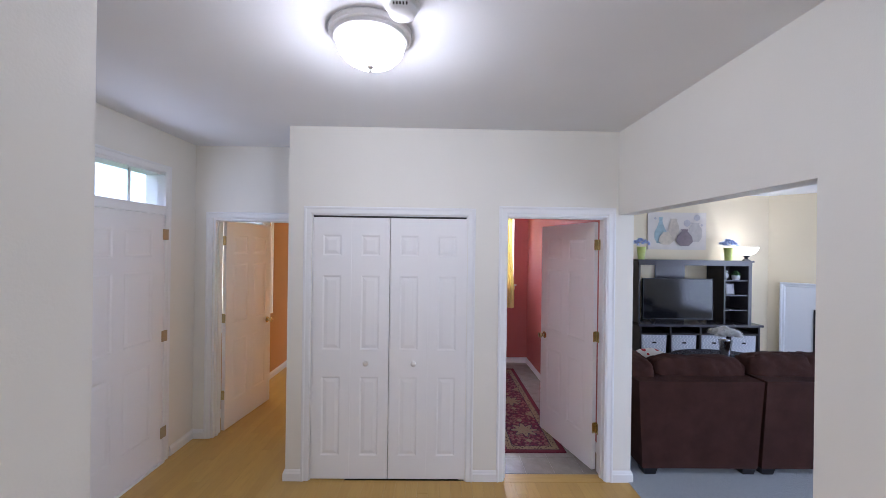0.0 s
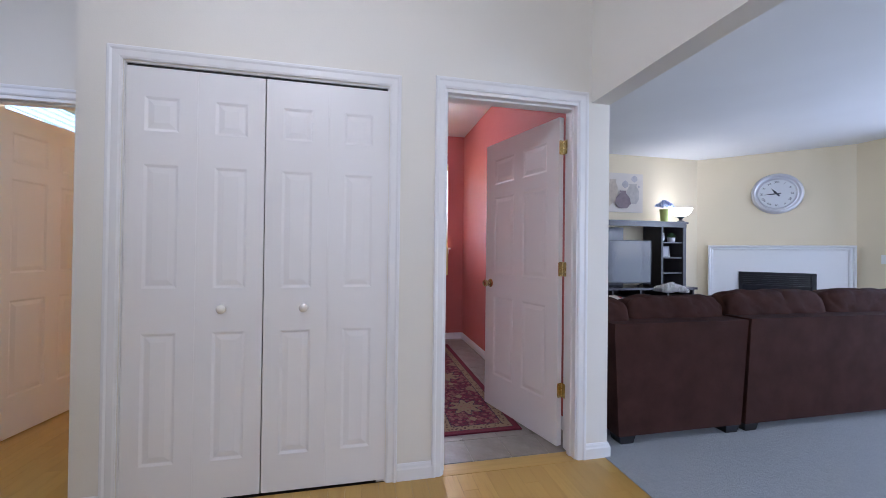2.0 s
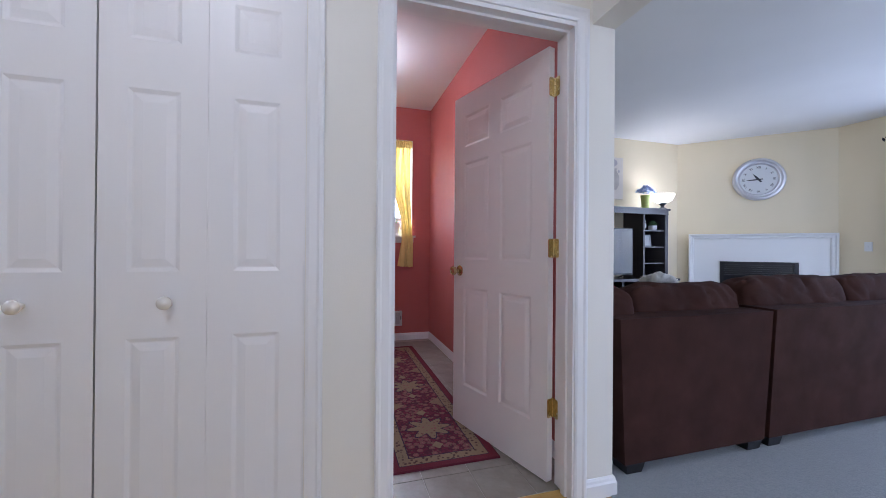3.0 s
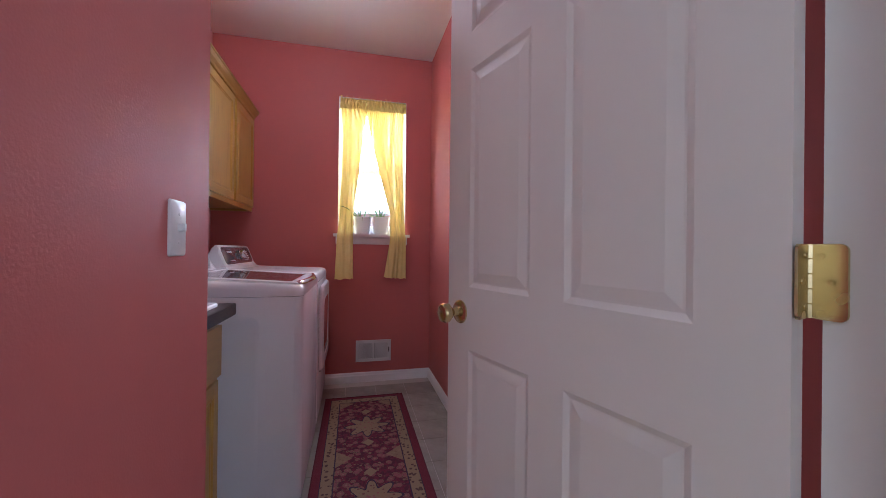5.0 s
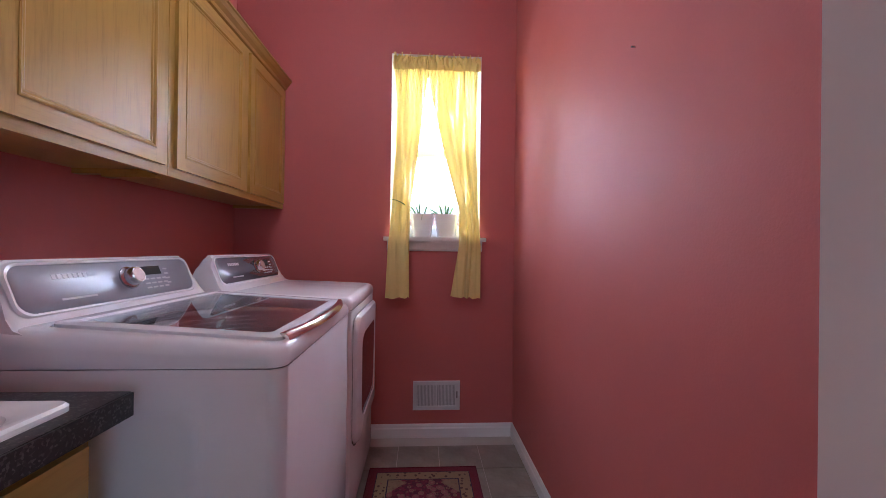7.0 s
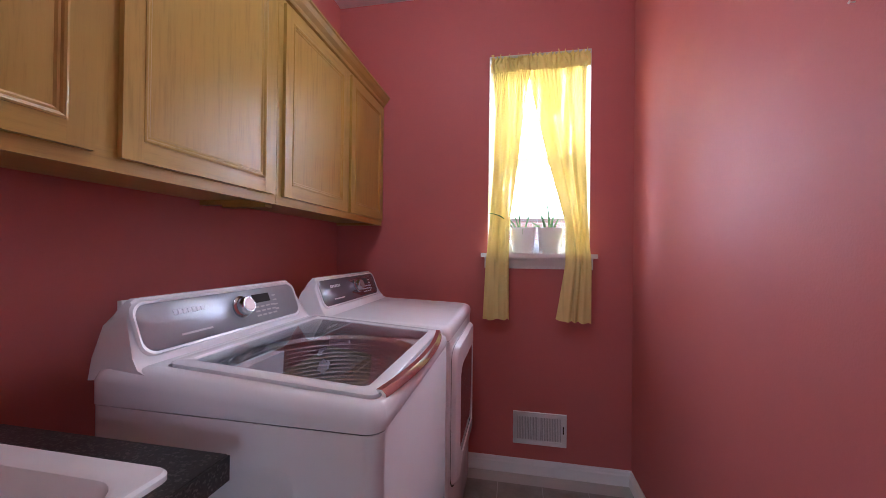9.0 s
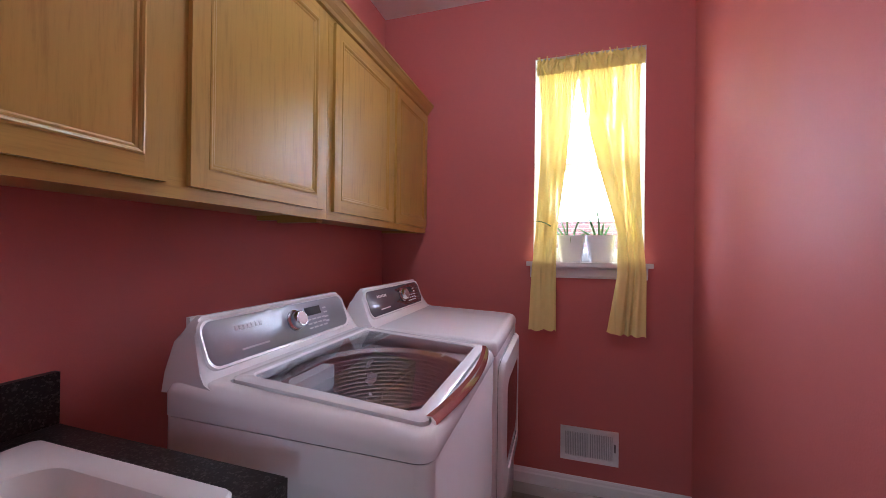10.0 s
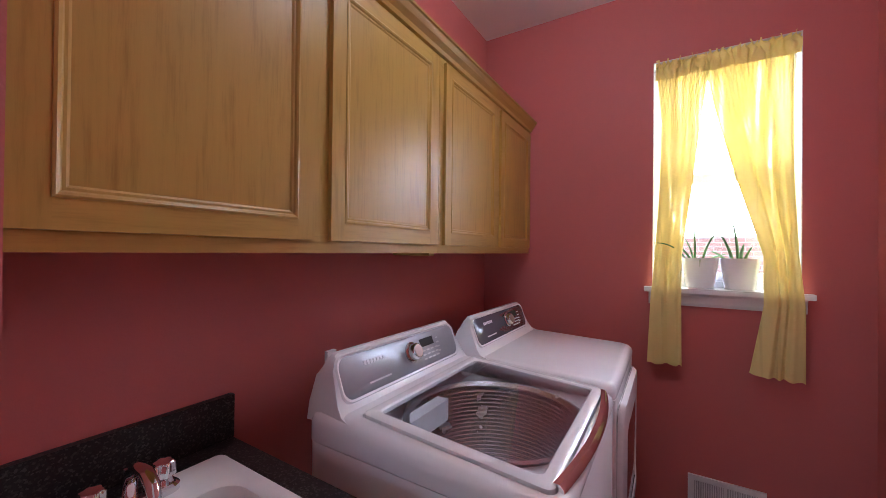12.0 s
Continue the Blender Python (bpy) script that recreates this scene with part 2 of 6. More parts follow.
def wall(name, axis, near, far, start, end, openings, mats, label, top=2.86, base=0.0):
    """A straight wall: axis 'x' runs along x between y = near and y = far. openings: (start, end, bottom, top).
    mats: the paint on the near face and reveals, the paint on the far face."""
    bm = bmesh.new()
    cuts = sorted({start, end, *(o[0] for o in openings), *(o[1] for o in openings)})
    for a, b in zip(cuts, cuts[1:]):
        spans = [(base, top)]
        for o in openings:
            if o[0] <= a + 1e-6 and o[1] >= b - 1e-6:
                spans = [s for lo, hi in spans for s in ((lo, min(hi, o[2])), (max(lo, o[3]), hi)) if s[1] - s[0] > 1e-4]
        for lo, hi in spans:
            box(bm, *((a, near, lo, b, far, hi) if axis == "x" else (near, a, lo, far, b, hi)))
    bmesh.ops.remove_doubles(bm, verts=bm.verts, dist=1e-5)
    bmesh.ops.recalc_face_normals(bm, faces=bm.faces)
    k = 1 if axis == "x" else 0
    for f in bm.faces:
        f.material_index = 1 if f.calc_center_median()[k] > far - 1e-4 else 0
    return setting(name, bm, list(mats), label, "wall")


# ---- structure ----
WX, EX = -2.05, 1.64      # foyer's west and east faces
AY0, AY1 = 2.92, 3.035    # closet wall
LX0, LX1 = -0.064, 1.676    # laundry's west and east faces
SX, SY = 0.65, 3.80      # the laundry's switch wall and its end
BY = 5.935                # laundry's back wall
PX = 1.76                 # living side of the partition
RX = 6.89                 # living room's east wall
HY0, HY1 = 3.54, 3.655    # wall with the study's door
SOUTH = -1.6
TVY = 5.98                # living room's north wall

wall("wall_closet", "x", AY0, AY1, -0.93, PX, [(-0.748, 0.457, 0, 2.06), (0.75, 1.565, 0, 2.082)], (M_CREAM, M_RED), "cream painted wall with closet and laundry doorways")
wall("wall_closet_side", "y", -0.93, -0.815, AY1, HY1, [], (M_CREAM, M_CREAM), "cream painted side wall of the closet")
wall("wall_closet_back", "x", SY - 0.11, SY, -0.815, SX - 0.11, [], (M_CREAM, M_RED), "red painted wall behind the closet")
wall("wall_switch", "y", SX - 0.11, SX, AY1, SY, [], (M_CREAM, M_RED), "brick-red painted wall beside the laundry doorway")
wall("wall_laundry_west", "y", LX0 - 0.11, LX0, SY, BY, [], (M_ORANGE, M_RED), "brick-red painted wall behind the washer")
wall("wall_laundry_back", "x", BY, BY + 0.16, -0.18, LX1, [(0.885, 1.452, 1.255, 2.408)], (M_RED, M_CREAM), "brick-red painted wall with a narrow window")
wall("wall_partition", "y", LX1, PX, AY1, BY + 0.16, [], (M_RED, M_YELLOW), "wall between laundry and living room")
wall("wall_opening", "y", EX, PX, SOUTH, AY0, [(1.413, AY0, 0, 2.088)], (M_CREAM, M_YELLOW), "cream wall with a wide opening into the living room")
wall("wall_entry", "y", WX - 0.16, WX, 0.56, 6.4, [(2.25, 3.17, 0, 2.42), (4.00, 5.08, 0.9, 2.42)], (M_CREAM, M_CREAM), "cream painted wall with the front door")
wall("wall_study", "x", HY0, HY1, WX, -0.93, [(-1.875, -1.095, 0, 2.06)], (M_CREAM, M_ORANGE), "cream painted wall with the study's doorway")
wall("wall_foyer_south", "x", 0.56, 0.68, WX, -0.47, [], (M_CREAM, M_CREAM), "cream painted wall")
wall("wall_hall", "y", -0.47, -0.35, SOUTH, 0.68, [], (M_CREAM, M_CREAM), "cream painted hall corner")
wall("wall_hall_end", "x", SOUTH - 0.12, SOUTH, -0.47, EX, [], (M_CREAM, M_CREAM), "plain cream wall closing the hall")
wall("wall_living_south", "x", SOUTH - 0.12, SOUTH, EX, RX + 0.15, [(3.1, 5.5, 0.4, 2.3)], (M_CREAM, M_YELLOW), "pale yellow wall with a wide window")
wall("wall_television", "x", TVY, TVY + 0.16, PX, 5.75, [], (M_YELLOW, M_CREAM), "pale yellow wall behind the media unit")
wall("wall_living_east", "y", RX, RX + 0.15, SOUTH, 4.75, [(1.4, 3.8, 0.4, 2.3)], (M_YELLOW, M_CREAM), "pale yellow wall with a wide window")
wall("wall_study_end", "x", 6.4, 6.52, WX - 0.16, -0.03, [], (M_ORANGE, M_ORANGE), "terracotta painted wall")
wall("wall_study_lining", "y", WX, WX + 0.012, HY1, 6.4, [(4.00, 5.08, 0.9, 2.42)], (M_ORANGE, M_ORANGE), "terracotta painted wall of the study")
bm = bmesh.new()
box(bm, -1.15, -0.06, 0, 1.0, 0.06, 2.86)
diag = setting("wall_fireplace", bm, M_YELLOW, "pale yellow diagonal corner wall above the fireplace", "wall")
diag.matrix_basis = pose(6.28 + 0.064, 5.28 + 0.064, 0, 0, 0, -45)

setting("ceiling_foyer", boxes((-2.4, SOUTH - 0.2, H, 1.72, 2.97, H + 0.12)), M_CEIL, "flat white painted ceiling of the foyer", "ceiling")
setting("ceiling_living", boxes((1.72, SOUTH - 0.2, H, RX + 0.3, 6.3, H + 0.12)), M_CEIL, "flat white painted ceiling of the living room", "ceiling")
setting("ceiling_study", boxes((-2.4, 2.97, H, -0.12, 6.7, H + 0.12), (-0.12, 2.97, H, SX - 0.05, 3.74, H + 0.12)), M_CEIL, "flat white painted ceiling of the study", "ceiling")
setting("ceiling_laundry", boxes((SX - 0.05, 2.97, 2.80, 1.72, 3.74, 2.9), (-0.12, 3.74, 2.80, 1.72, 6.0, 2.9)), M_CEIL, "flat white painted ceiling of the laundry", "ceiling")
setting("subfloor", boxes((-2.3, SOUTH - 0.2, -0.2, RX + 0.2, 6.6, -0.022)), M_DARK, "subfloor under the boards", "floor")
setting("carpet", boxes((EX + 0.10, SOUTH, -0.02, RX, AY0 + 0.02, 0.004), (PX, AY0 + 0.02, -0.02, RX, TVY, 0.004)), M_CARPET, "blue-grey short-pile carpet of the living room", "carpet")

# ---- trim ----
BASE = [(0, 0), (0.015, 0), (0.015, 0.058), (0.011, 0.066), (0.009, 0.076), (0.004, 0.085), (0, 0.085)]
for path in (
    [(-0.810, AY0), (-0.93, AY0), (-0.93, HY0)], [(0.705, AY0), (0.520, AY0)], [(PX, TVY), (PX, AY0), (1.614, AY0)],
    [(EX, SOUTH), (EX, 1.413), (PX, 1.413), (PX, SOUTH)], [(WX, 0.68), (-0.35, 0.68), (-0.35, SOUTH)], [(WX, 2.18), (WX, 0.70)],
    [(-1.94, HY0), (WX, HY0), (WX, 3.24)], [(LX1, AY1), (LX1, BY), (LX0, BY)], [(SX, SY), (SX, AY1 + 0.02)],
    [(WX + 0.012, 6.4), (WX + 0.012, HY1)], [(5.5, TVY), (PX + 0.02, TVY)], [(RX, SOUTH), (RX, 4.68)],
):
    setting("baseboard", sweep(path, BASE), M_TRIM, "white painted moulded baseboard", "baseboard")

CASING = [(0, 0), (0, 0.008), (0.010, 0.012), (0.036, 0.013), (0.044, 0.018), (0.054, 0.018), (0.058, 0.014), (0.058, 0)]


def casing(name, a0, a1, top, m, label, sill=None):
    path = [(a0, 0), (a0, top), (a1, top), (a1, 0)]
    return setting(name, sweep(path, CASING, m), M_TRIM, label, "trim")


FRONT = lambda y: Matrix(((1, 0, 0, 0), (0, 0, -1, y), (0, 1, 0, 0), (0, 0, 0, 1)))      # faces -y
REAR = lambda y: Matrix(((1, 0, 0, 0), (0, 0, 1, y), (0, 1, 0, 0), (0, 0, 0, 1)))       # faces +y
casing("trim_closet", -0.750, 0.460, 2.062, FRONT(AY0), "white moulded casing round the closet")
casing("trim_laundry", 0.760, 1.556, 2.084, FRONT(AY0), "white moulded casing round the laundry doorway")
casing("trim_laundry_inside", 0.760, 1.556, 2.084, REAR(AY1), "white moulded casing inside the laundry doorway")
casing("trim_study", -1.880, -1.090, 2.062, FRONT(HY0), "white moulded casing round the study doorway")


def jamb(name, x0, x1, y0, y1, top, stop, label):
    """A lined doorway with a stop against which the door closes."""
    t = 0.018
    return setting(name, boxes((x0, y0 - 0.002, 0, x0 + t, y1 + 0.002, top), (x1 - t, y0 - 0.002, 0, x1, y1 + 0.002, top), (x0 + t, y0 - 0.002, top - t, x1 - t, y1 + 0.002, top),
                   (x0 + t, stop, 0, x0 + t + 0.011, stop + 0.03, top - t), (x1 - t - 0.011, stop, 0, x1 - t, stop + 0.03, top - t), (x0 + t + 0.011, stop, top - t - 0.011, x1 - t - 0.011, stop + 0.03, top - t), bevel=0.0015), M_TRIM, label, "trim")


jamb("jamb_laundry", 0.75, 1.565, AY0, AY1 + 0.010, 2.082, AY0 + 0.035, "white painted door lining of the laundry")
jamb("jamb_study", -1.875, -1.095, HY0, HY1, 2.06, HY0 + 0.035, "white painted door lining of the study")
setting("jamb_closet", boxes((-0.748, AY0 + 0.004, 0, -0.742, AY1, 2.06), (0.451, AY0 + 0.004, 0, 0.457, AY1, 2.06), (-0.742, AY0 + 0.004, 2.052, 0.451, AY1, 2.06)), M_TRIM, "white closet lining", "trim")
# the gap's shade above the leaves is put into the track's dark colour
setting("track_closet", boxes((-0.74, AY0 + 0.012, 2.040, 0.449, AY0 + 0.055, 2.0515)), M_DARK, "track above the folding closet door, coloured dark for the gap's shade", "track")

# ---- doors ----
ROWS6 = [(0.25, 0.85), (1.02, 1.61), (1.71, 1.90)]


def slab(w, h, t, columns, rows, rim=0.012):
    """A moulded panel door: sunk rings and raised fields on both faces. It stands in x 0..w, y -t..0, z 0..h."""
    bm = bmesh.new()
    xs = sorted({0.0, w, *(v for c in columns for v in c)})
    zs = sorted({0.0, h, *(v for r in rows for v in r)})
    sheets = []
    for y in (-t, 0.0):
        g = {(i, k): bm.verts.new((x, y, z)) for i, x in enumerate(xs) for k, z in enumerate(zs)}
        sheets.append(g)
        panels = []
        for i in range(len(xs) - 1):
            for k in range(len(zs) - 1):
                q = [g[i, k], g[i + 1, k], g[i + 1, k + 1], g[i, k + 1]]
                f = bm.faces.new(q if y < 0 else q[::-1])
                cx, cz = (xs[i] + xs[i + 1]) / 2, (zs[k] + zs[k + 1]) / 2
                if any(a < cx < b for a, b in columns) and any(a < cz < b for a, b in rows):
                    panels.append(f)
        bm.normal_update()
        for thick, deep in ((rim, -0.0055), (0.004, 0.0), (0.024, 0.0045)):
            bmesh.ops.inset_individual(bm, faces=panels, thickness=thick, depth=deep, use_even_offset=True)
    a, b = sheets
    n, m = len(xs) - 1, len(zs) - 1
    ring = [(i, 0) for i in range(n)] + [(n, k) for k in range(m)] + [(i, m) for i in range(n, 0, -1)] + [(0, k) for k in range(m, 0, -1)]
    for p, q in zip(ring, ring[1:] + ring[:1]):
        bm.faces.new((a[p], b[p], b[q], a[q]))
    return bm


def knob(parent, material, x, z, y, side, r=0.027, name="door_knob"):
    """A round knob with its rose, turned about the door's normal; side -1 stands out to -y."""
    m = pose(x, y, z, 90 if side < 0 else -90)
    prof = [(0, 0), (r * 1.2, 0), (r * 1.2, 0.004), (r * 1.0, 0.009), (r * 0.45, 0.012), (r * 0.40, 0.026), (r * 0.6, 0.032), (r * 0.95, 0.042), (r, 0.052), (r * 0.85, 0.062), (r * 0.4, 0.067), (0, 0.068)]
    return part(name, lathe(prof, 24), material, parent, "polished knob", m, True)


def hinge(parent, z, x, y, material=None, name="hinge"):
    bm = boxes((x - 0.032, y - 0.003, z - 0.045, x - 0.001, y, z + 0.045), (x + 0.001, y - 0.003, z - 0.045, x + 0.030, y, z + 0.045))
    for k in range(5):
        lathe([(0, 0), (0.0055, 0.0005), (0.0055, 0.0165), (0, 0.017)], 10, bm, pose(x, y - 0.006, z - 0.044 + k * 0.0178))
    return part(name, bm, material or M_BRASS, parent, "brass butt hinge", None, True)


def six_panel(name, w, m, label, shift=0.0, mats=(M_DOOR, M_BRASS)):
    door = thing(name, m, label, "door")
    s, c = 0.105, 0.095
    half = (w - 2 * s - c) / 2
    part("door_leaf", slab(w, 2.03, 0.035, [(s, s + half), (s + half + c, w - s)], ROWS6), mats[0], door, "", pose(0, shift, 0.012))
    knob(door, mats[1], w - 0.065, 0.960, shift - 0.035, -1)
    knob(door, mats[1], w - 0.065, 0.960, shift, 1)
    part("latch_plate", boxes((w - 0.001, shift - 0.029, 0.912, w + 0.0015, shift - 0.006, 0.992)), mats[1], door)
    return door


# the leaf's local x runs from the hinge pin to the free edge
laundry_door = six_panel("laundry_door", 0.766, pose(1.543, 3.064, 0, 0, 0, 106.7), "white six-panel interior door with brass knob, standing open", 0.035)
study_door = six_panel("study_door", 0.758, pose(-1.856, 3.664, 0, 0, 0, 83), "white six-panel interior door with brass knob, standing open")


def butt(parent, x, y, z, turn_a, turn_b):
    """A brass hinge opened between the jamb and the leaf."""
    bm = bmesh.new()
    for turn in (turn_a, turn_b):
        leaf = bmesh.new()
        loft([[(0.021 + x, y, z) for x, z in rrect(-0.001, 0, 0.036, 0.088, 0.008, 4)] for y in (-0.0015, 0.0015)], True, True, leaf)
        for sx, sz in ((0.014, -0.030), (0.024, 0.0), (0.014, 0.030)):
            for side in (-90, 90):
                lathe([(0.0038, 0.0), (0.0034, 0.0026), (0.0012, 0.0022), (0, 0.0022)], 10, leaf, pose(sx, 0, sz, side))
        leaf.transform(pose(0, 0, 0, 0, 0, turn))
        me = bpy.data.meshes.new("leaf")
        leaf.to_mesh(me)
        bm.from_mesh(me)
        bpy.data.meshes.remove(me)
        leaf.free()
    for k in range(5):
        lathe([(0, 0), (0.006, 0.0005), (0.006, 0.0165), (0, 0.017)], 10, bm, pose(0, 0, -0.044 + k * 0.0178))
    return part("leaves", bm, M_BRASS, parent, "", pose(x, y, z), True)


for z in (0.354, 1.10, 1.854):
    hg = thing("door_hinge", pose(1.5440, 3.0600, z), "polished brass butt hinge on the white laundry door", "hinge", "hinges of the laundry door")
    butt(hg, 0, 0, 0, 197, -90)
    hg = thing("door_hinge", pose(-1.862, 3.662, z), "polished brass butt hinge on the white study door", "hinge", "hinges of the study door")
    butt(hg, 0, 0, 0, -8, 262)

strike = thing("strike_plate", pose(0.7685, 2.99, 0.965), "brass strike plate on the laundry doorway's lining", "strike plate")
part("plate", boxes((-0.001, -0.012, -0.035, 0.0015, 0.02, 0.035), bevel=0.0005), M_BRASS, strike)

# folding closet door: four leaves
bifold = thing("bifold_door", pose(-0.738, 2.952, 0.012), "closed white four-leaf folding closet door with glass knobs", "door")
leaf_w = 0.2965
leaf = mesh_of("leaf", slab(leaf_w - 0.0008, 2.025, 0.03, [(0.075, leaf_w - 0.078)], [(0.18, 0.79), (1.0, 1.575), (1.73, 1.89)]), M_DOOR)
for k, x in enumerate((0.0, leaf_w, 2 * leaf_w + 0.005, 3 * leaf_w + 0.005)):
    ob = new("leaf", leaf)
    ob.parent = bifold
    ob.matrix_basis = pose(x, 0, 0)
M_CRYSTAL = plain("pearl_chrome_knob", (0.88, 0.85, 0.78), 0.2, 0.4)
for x in (-0.318, 0.049):
    part("pull_knob", lathe([(0, 0), (0.010, 0), (0.008, 0.008), (0.006, 0.016), (0.014, 0.021), (0.021, 0.028), (0.021, 0.036), (0.013, 0.043), (0, 0.045)], 20), M_CRYSTAL, bifold, "small shiny knob", pose(x + 0.738, -0.03, 0.903, 90), True)
part("floor_bracket", boxes((1.15, -0.028, -0.010, 1.19, -0.004, 0.004)), M_NICKEL, bifold)

# front door with transom
entry = thing("front_door", pose(WX - 0.03, 3.135, 0.02, 0, 0, -90), "closed white six-panel front door with satin nickel hardware", "door")
part("door_leaf", slab(0.865, 2.03, 0.044, [(0.12, 0.385), (0.48, 0.745)], [(0.25, 0.85), (1.02, 1.58), (1.69, 1.90)]), M_DOOR, entry, "", pose(0, 0.044, 0))
knob(entry, M_NICKEL, 0.815, 0.92, 0.044, 1, 0.029)
part("deadbolt", lathe([(0, 0), (0.032, 0), (0.032, 0.008), (0.024, 0.016), (0.012, 0.018), (0, 0.018)], 24), M_NICKEL, entry, "round nickel deadbolt", pose(0.815, 0.044, 1.07, -90), True)
part("thumb_turn", boxes((0.808, 0.062, 1.052, 0.822, 0.076, 1.088), bevel=0.003), M_NICKEL, entry)
for z in (0.23, 1.03, 1.87):
    hinge(entry, z, -0.012, 0.048, plain("aged_brass", (0.42, 0.36, 0.24), 0.35, 1.0))
part("latch_guard", boxes((-0.035, 0.046, 0.285, 0.0, 0.052, 0.297)), M_WHITEP, entry)
FACE_E = Matrix(((0, 0, 1, WX), (-1, 0, 0, 0), (0, 1, 0, 0), (0, 0, 0, 1)))  # (a, b, v): a runs to -y
setting("trim_entry", sweep([(-3.155, 0), (-3.155, 2.405), (-2.265, 2.405), (-2.265, 0)], CASING, FACE_E), M_TRIM, "white moulded casing round the front door", "trim")
transom = thing("window_transom", pose(0, 0, 0), "three-pane transom window in a white frame above the front door", "window", "", "structure")
part("window_frame", boxes((WX - 0.16, 2.25, 0, WX + 0.002, 2.268, 2.42), (WX - 0.16, 3.152, 0, WX + 0.002, 3.17, 2.42), (WX - 0.16, 2.268, 2.055, WX + 0.012, 3.152, 2.125), (WX - 0.16, 2.268, 2.385, WX + 0.002, 3.152, 2.42), bevel=0.003), M_TRIM, transom)
for y in (2.565, 2.865):
    part("muntin", boxes((WX - 0.065, y - 0.007, 2.125, WX - 0.05, y + 0.007, 2.385), bevel=0.002), M_TRIM, transom)
for a, b in ((2.268, 2.558), (2.572, 2.858), (2.872, 3.152)):
    p = part("pane", boxes((WX - 0.060, a, 2.125, WX - 0.056, b, 2.385)), M_GLASS, transom)
    p.visible_shadow = False
setting("threshold_entry", boxes((WX - 0.16, 2.268, -0.01, WX + 0.03, 3.152, 0.018), bevel=0.006), M_TRIM, "white front door sill", "threshold")

# ---- ceiling fixtures ----
M_PAN = plain("satin_pale_nickel", (0.60, 0.58, 0.56), 0.5, 0.25)
M_LIT = glow("lit_frosted_glass", (1.0, 0.97, 0.93), 5.0)


def flush_light(place, label, glass_mat):
    lamp = thing("ceiling_light", pose(*place) @ Matrix.Diagonal((0.92, 0.92, 0.92, 1)), label, "ceiling light", "flush ceiling lights")
    part("pan", lathe([(0, 0), (0.192, 0), (0.196, -0.010), (0.190, -0.026), (0.178, -0.032), (0.172, -0.046), (0.160, -0.052), (0.150, -0.045), (0, -0.045)], 48), M_PAN, lamp, "brushed nickel ring", None, True)
    shade = part("shade", lathe([(0.154, -0.046), (0.158, -0.062), (0.150, -0.092), (0.122, -0.125), (0.08, -0.148), (0.03, -0.158), (0, -0.159)], 48), glass_mat, lamp, "glowing frosted glass bowl", None, True)
    shade.visible_shadow = False
    part("finial", lathe([(0, -0.155), (0.014, -0.157), (0.016, -0.164), (0.010, -0.171), (0.005, -0.176), (0.009, -0.182), (0.006, -0.189), (0, -0.191)], 16), M_NICKEL, lamp, "", None, True)
    return lamp


flush_light((-0.080, 1.665, H), "flush ceiling light with nickel ring and lit glass bowl", M_LIT)
flush_light((0.80, 4.80, 2.80), "flush laundry ceiling light with lit glass bowl", M_LIT)
smoke = thing("smoke_detector", pose(0.075, 1.475, H), "round white plastic smoke detector on the ceiling", "smoke detector")
part("base", lathe([(0, 0), (0.067, 0), (0.067, -0.012), (0.06, -0.016), (0, -0.016)], 32), M_WHITEP, smoke, "", None, True)
part("cover", lathe([(0, -0.016), (0.056, -0.016), (0.058, -0.022), (0.050, -0.040), (0.042, -0.045), (0, -0.046)], 32), M_WHITEP, smoke, "", None, True)
part("vents", boxes(*[(-0.03 + 0.012 * k, -0.0585, -0.034, -0.024 + 0.012 * k, -0.052, -0.026) for k in range(5)]), M_DARK, smoke)

# ---- laundry: windows, curtains, plants ----
win = thing("window_1", pose(0, 0, 0), "narrow white double-hung window of the laundry", "window", "", "structure")
X0, X1, Z0, Z1 = 0.885, 1.452, 1.255, 2.408
part("window_frame", boxes((X0, 6.02, Z0, X0 + 0.035, 6.095, Z1), (X1 - 0.035, 6.02, Z0, X1, 6.095, Z1), (X0 + 0.035, 6.02, Z1 - 0.035, X1 - 0.035, 6.095, Z1), (X0 + 0.035, 6.02, Z0, X1 - 0.035, 6.095, Z0 + 0.035), bevel=0.003), M_WHITEP, win)
part("lower_sash", boxes((X0 + 0.035, 6.03, Z0 + 0.035, X0 + 0.075, 6.06, 1.83), (X1 - 0.075, 6.03, Z0 + 0.035, X1 - 0.035, 6.06, 1.83), (X0 + 0.075, 6.03, 1.785, X1 - 0.075, 6.06, 1.83), (X0 + 0.075, 6.03, Z0 + 0.035, X1 - 0.075, 6.06, Z0 + 0.08), bevel=0.003), M_WHITEP, win)
part("upper_sash", boxes((X0 + 0.035, 6.062, 1.79, X0 + 0.07, 6.09, Z1 - 0.035), (X1 - 0.07, 6.062, 1.79, X1 - 0.035, 6.09, Z1 - 0.035), (X0 + 0.07, 6.062, 1.79, X1 - 0.07, 6.09, 1.825), (X0 + 0.07, 6.062, Z1 - 0.075, X1 - 0.07, 6.09, Z1 - 0.035), bevel=0.003), M_WHITEP, win)
for z0, z1, y in ((Z0 + 0.08, 1.785, 6.045), (1.825, Z1 - 0.075, 6.076)):
    p = part("pane", boxes((X0 + 0.072, y, z0, X1 - 0.072, y + 0.004, z1)), M_GLASS, win)
    p.visible_shadow = False
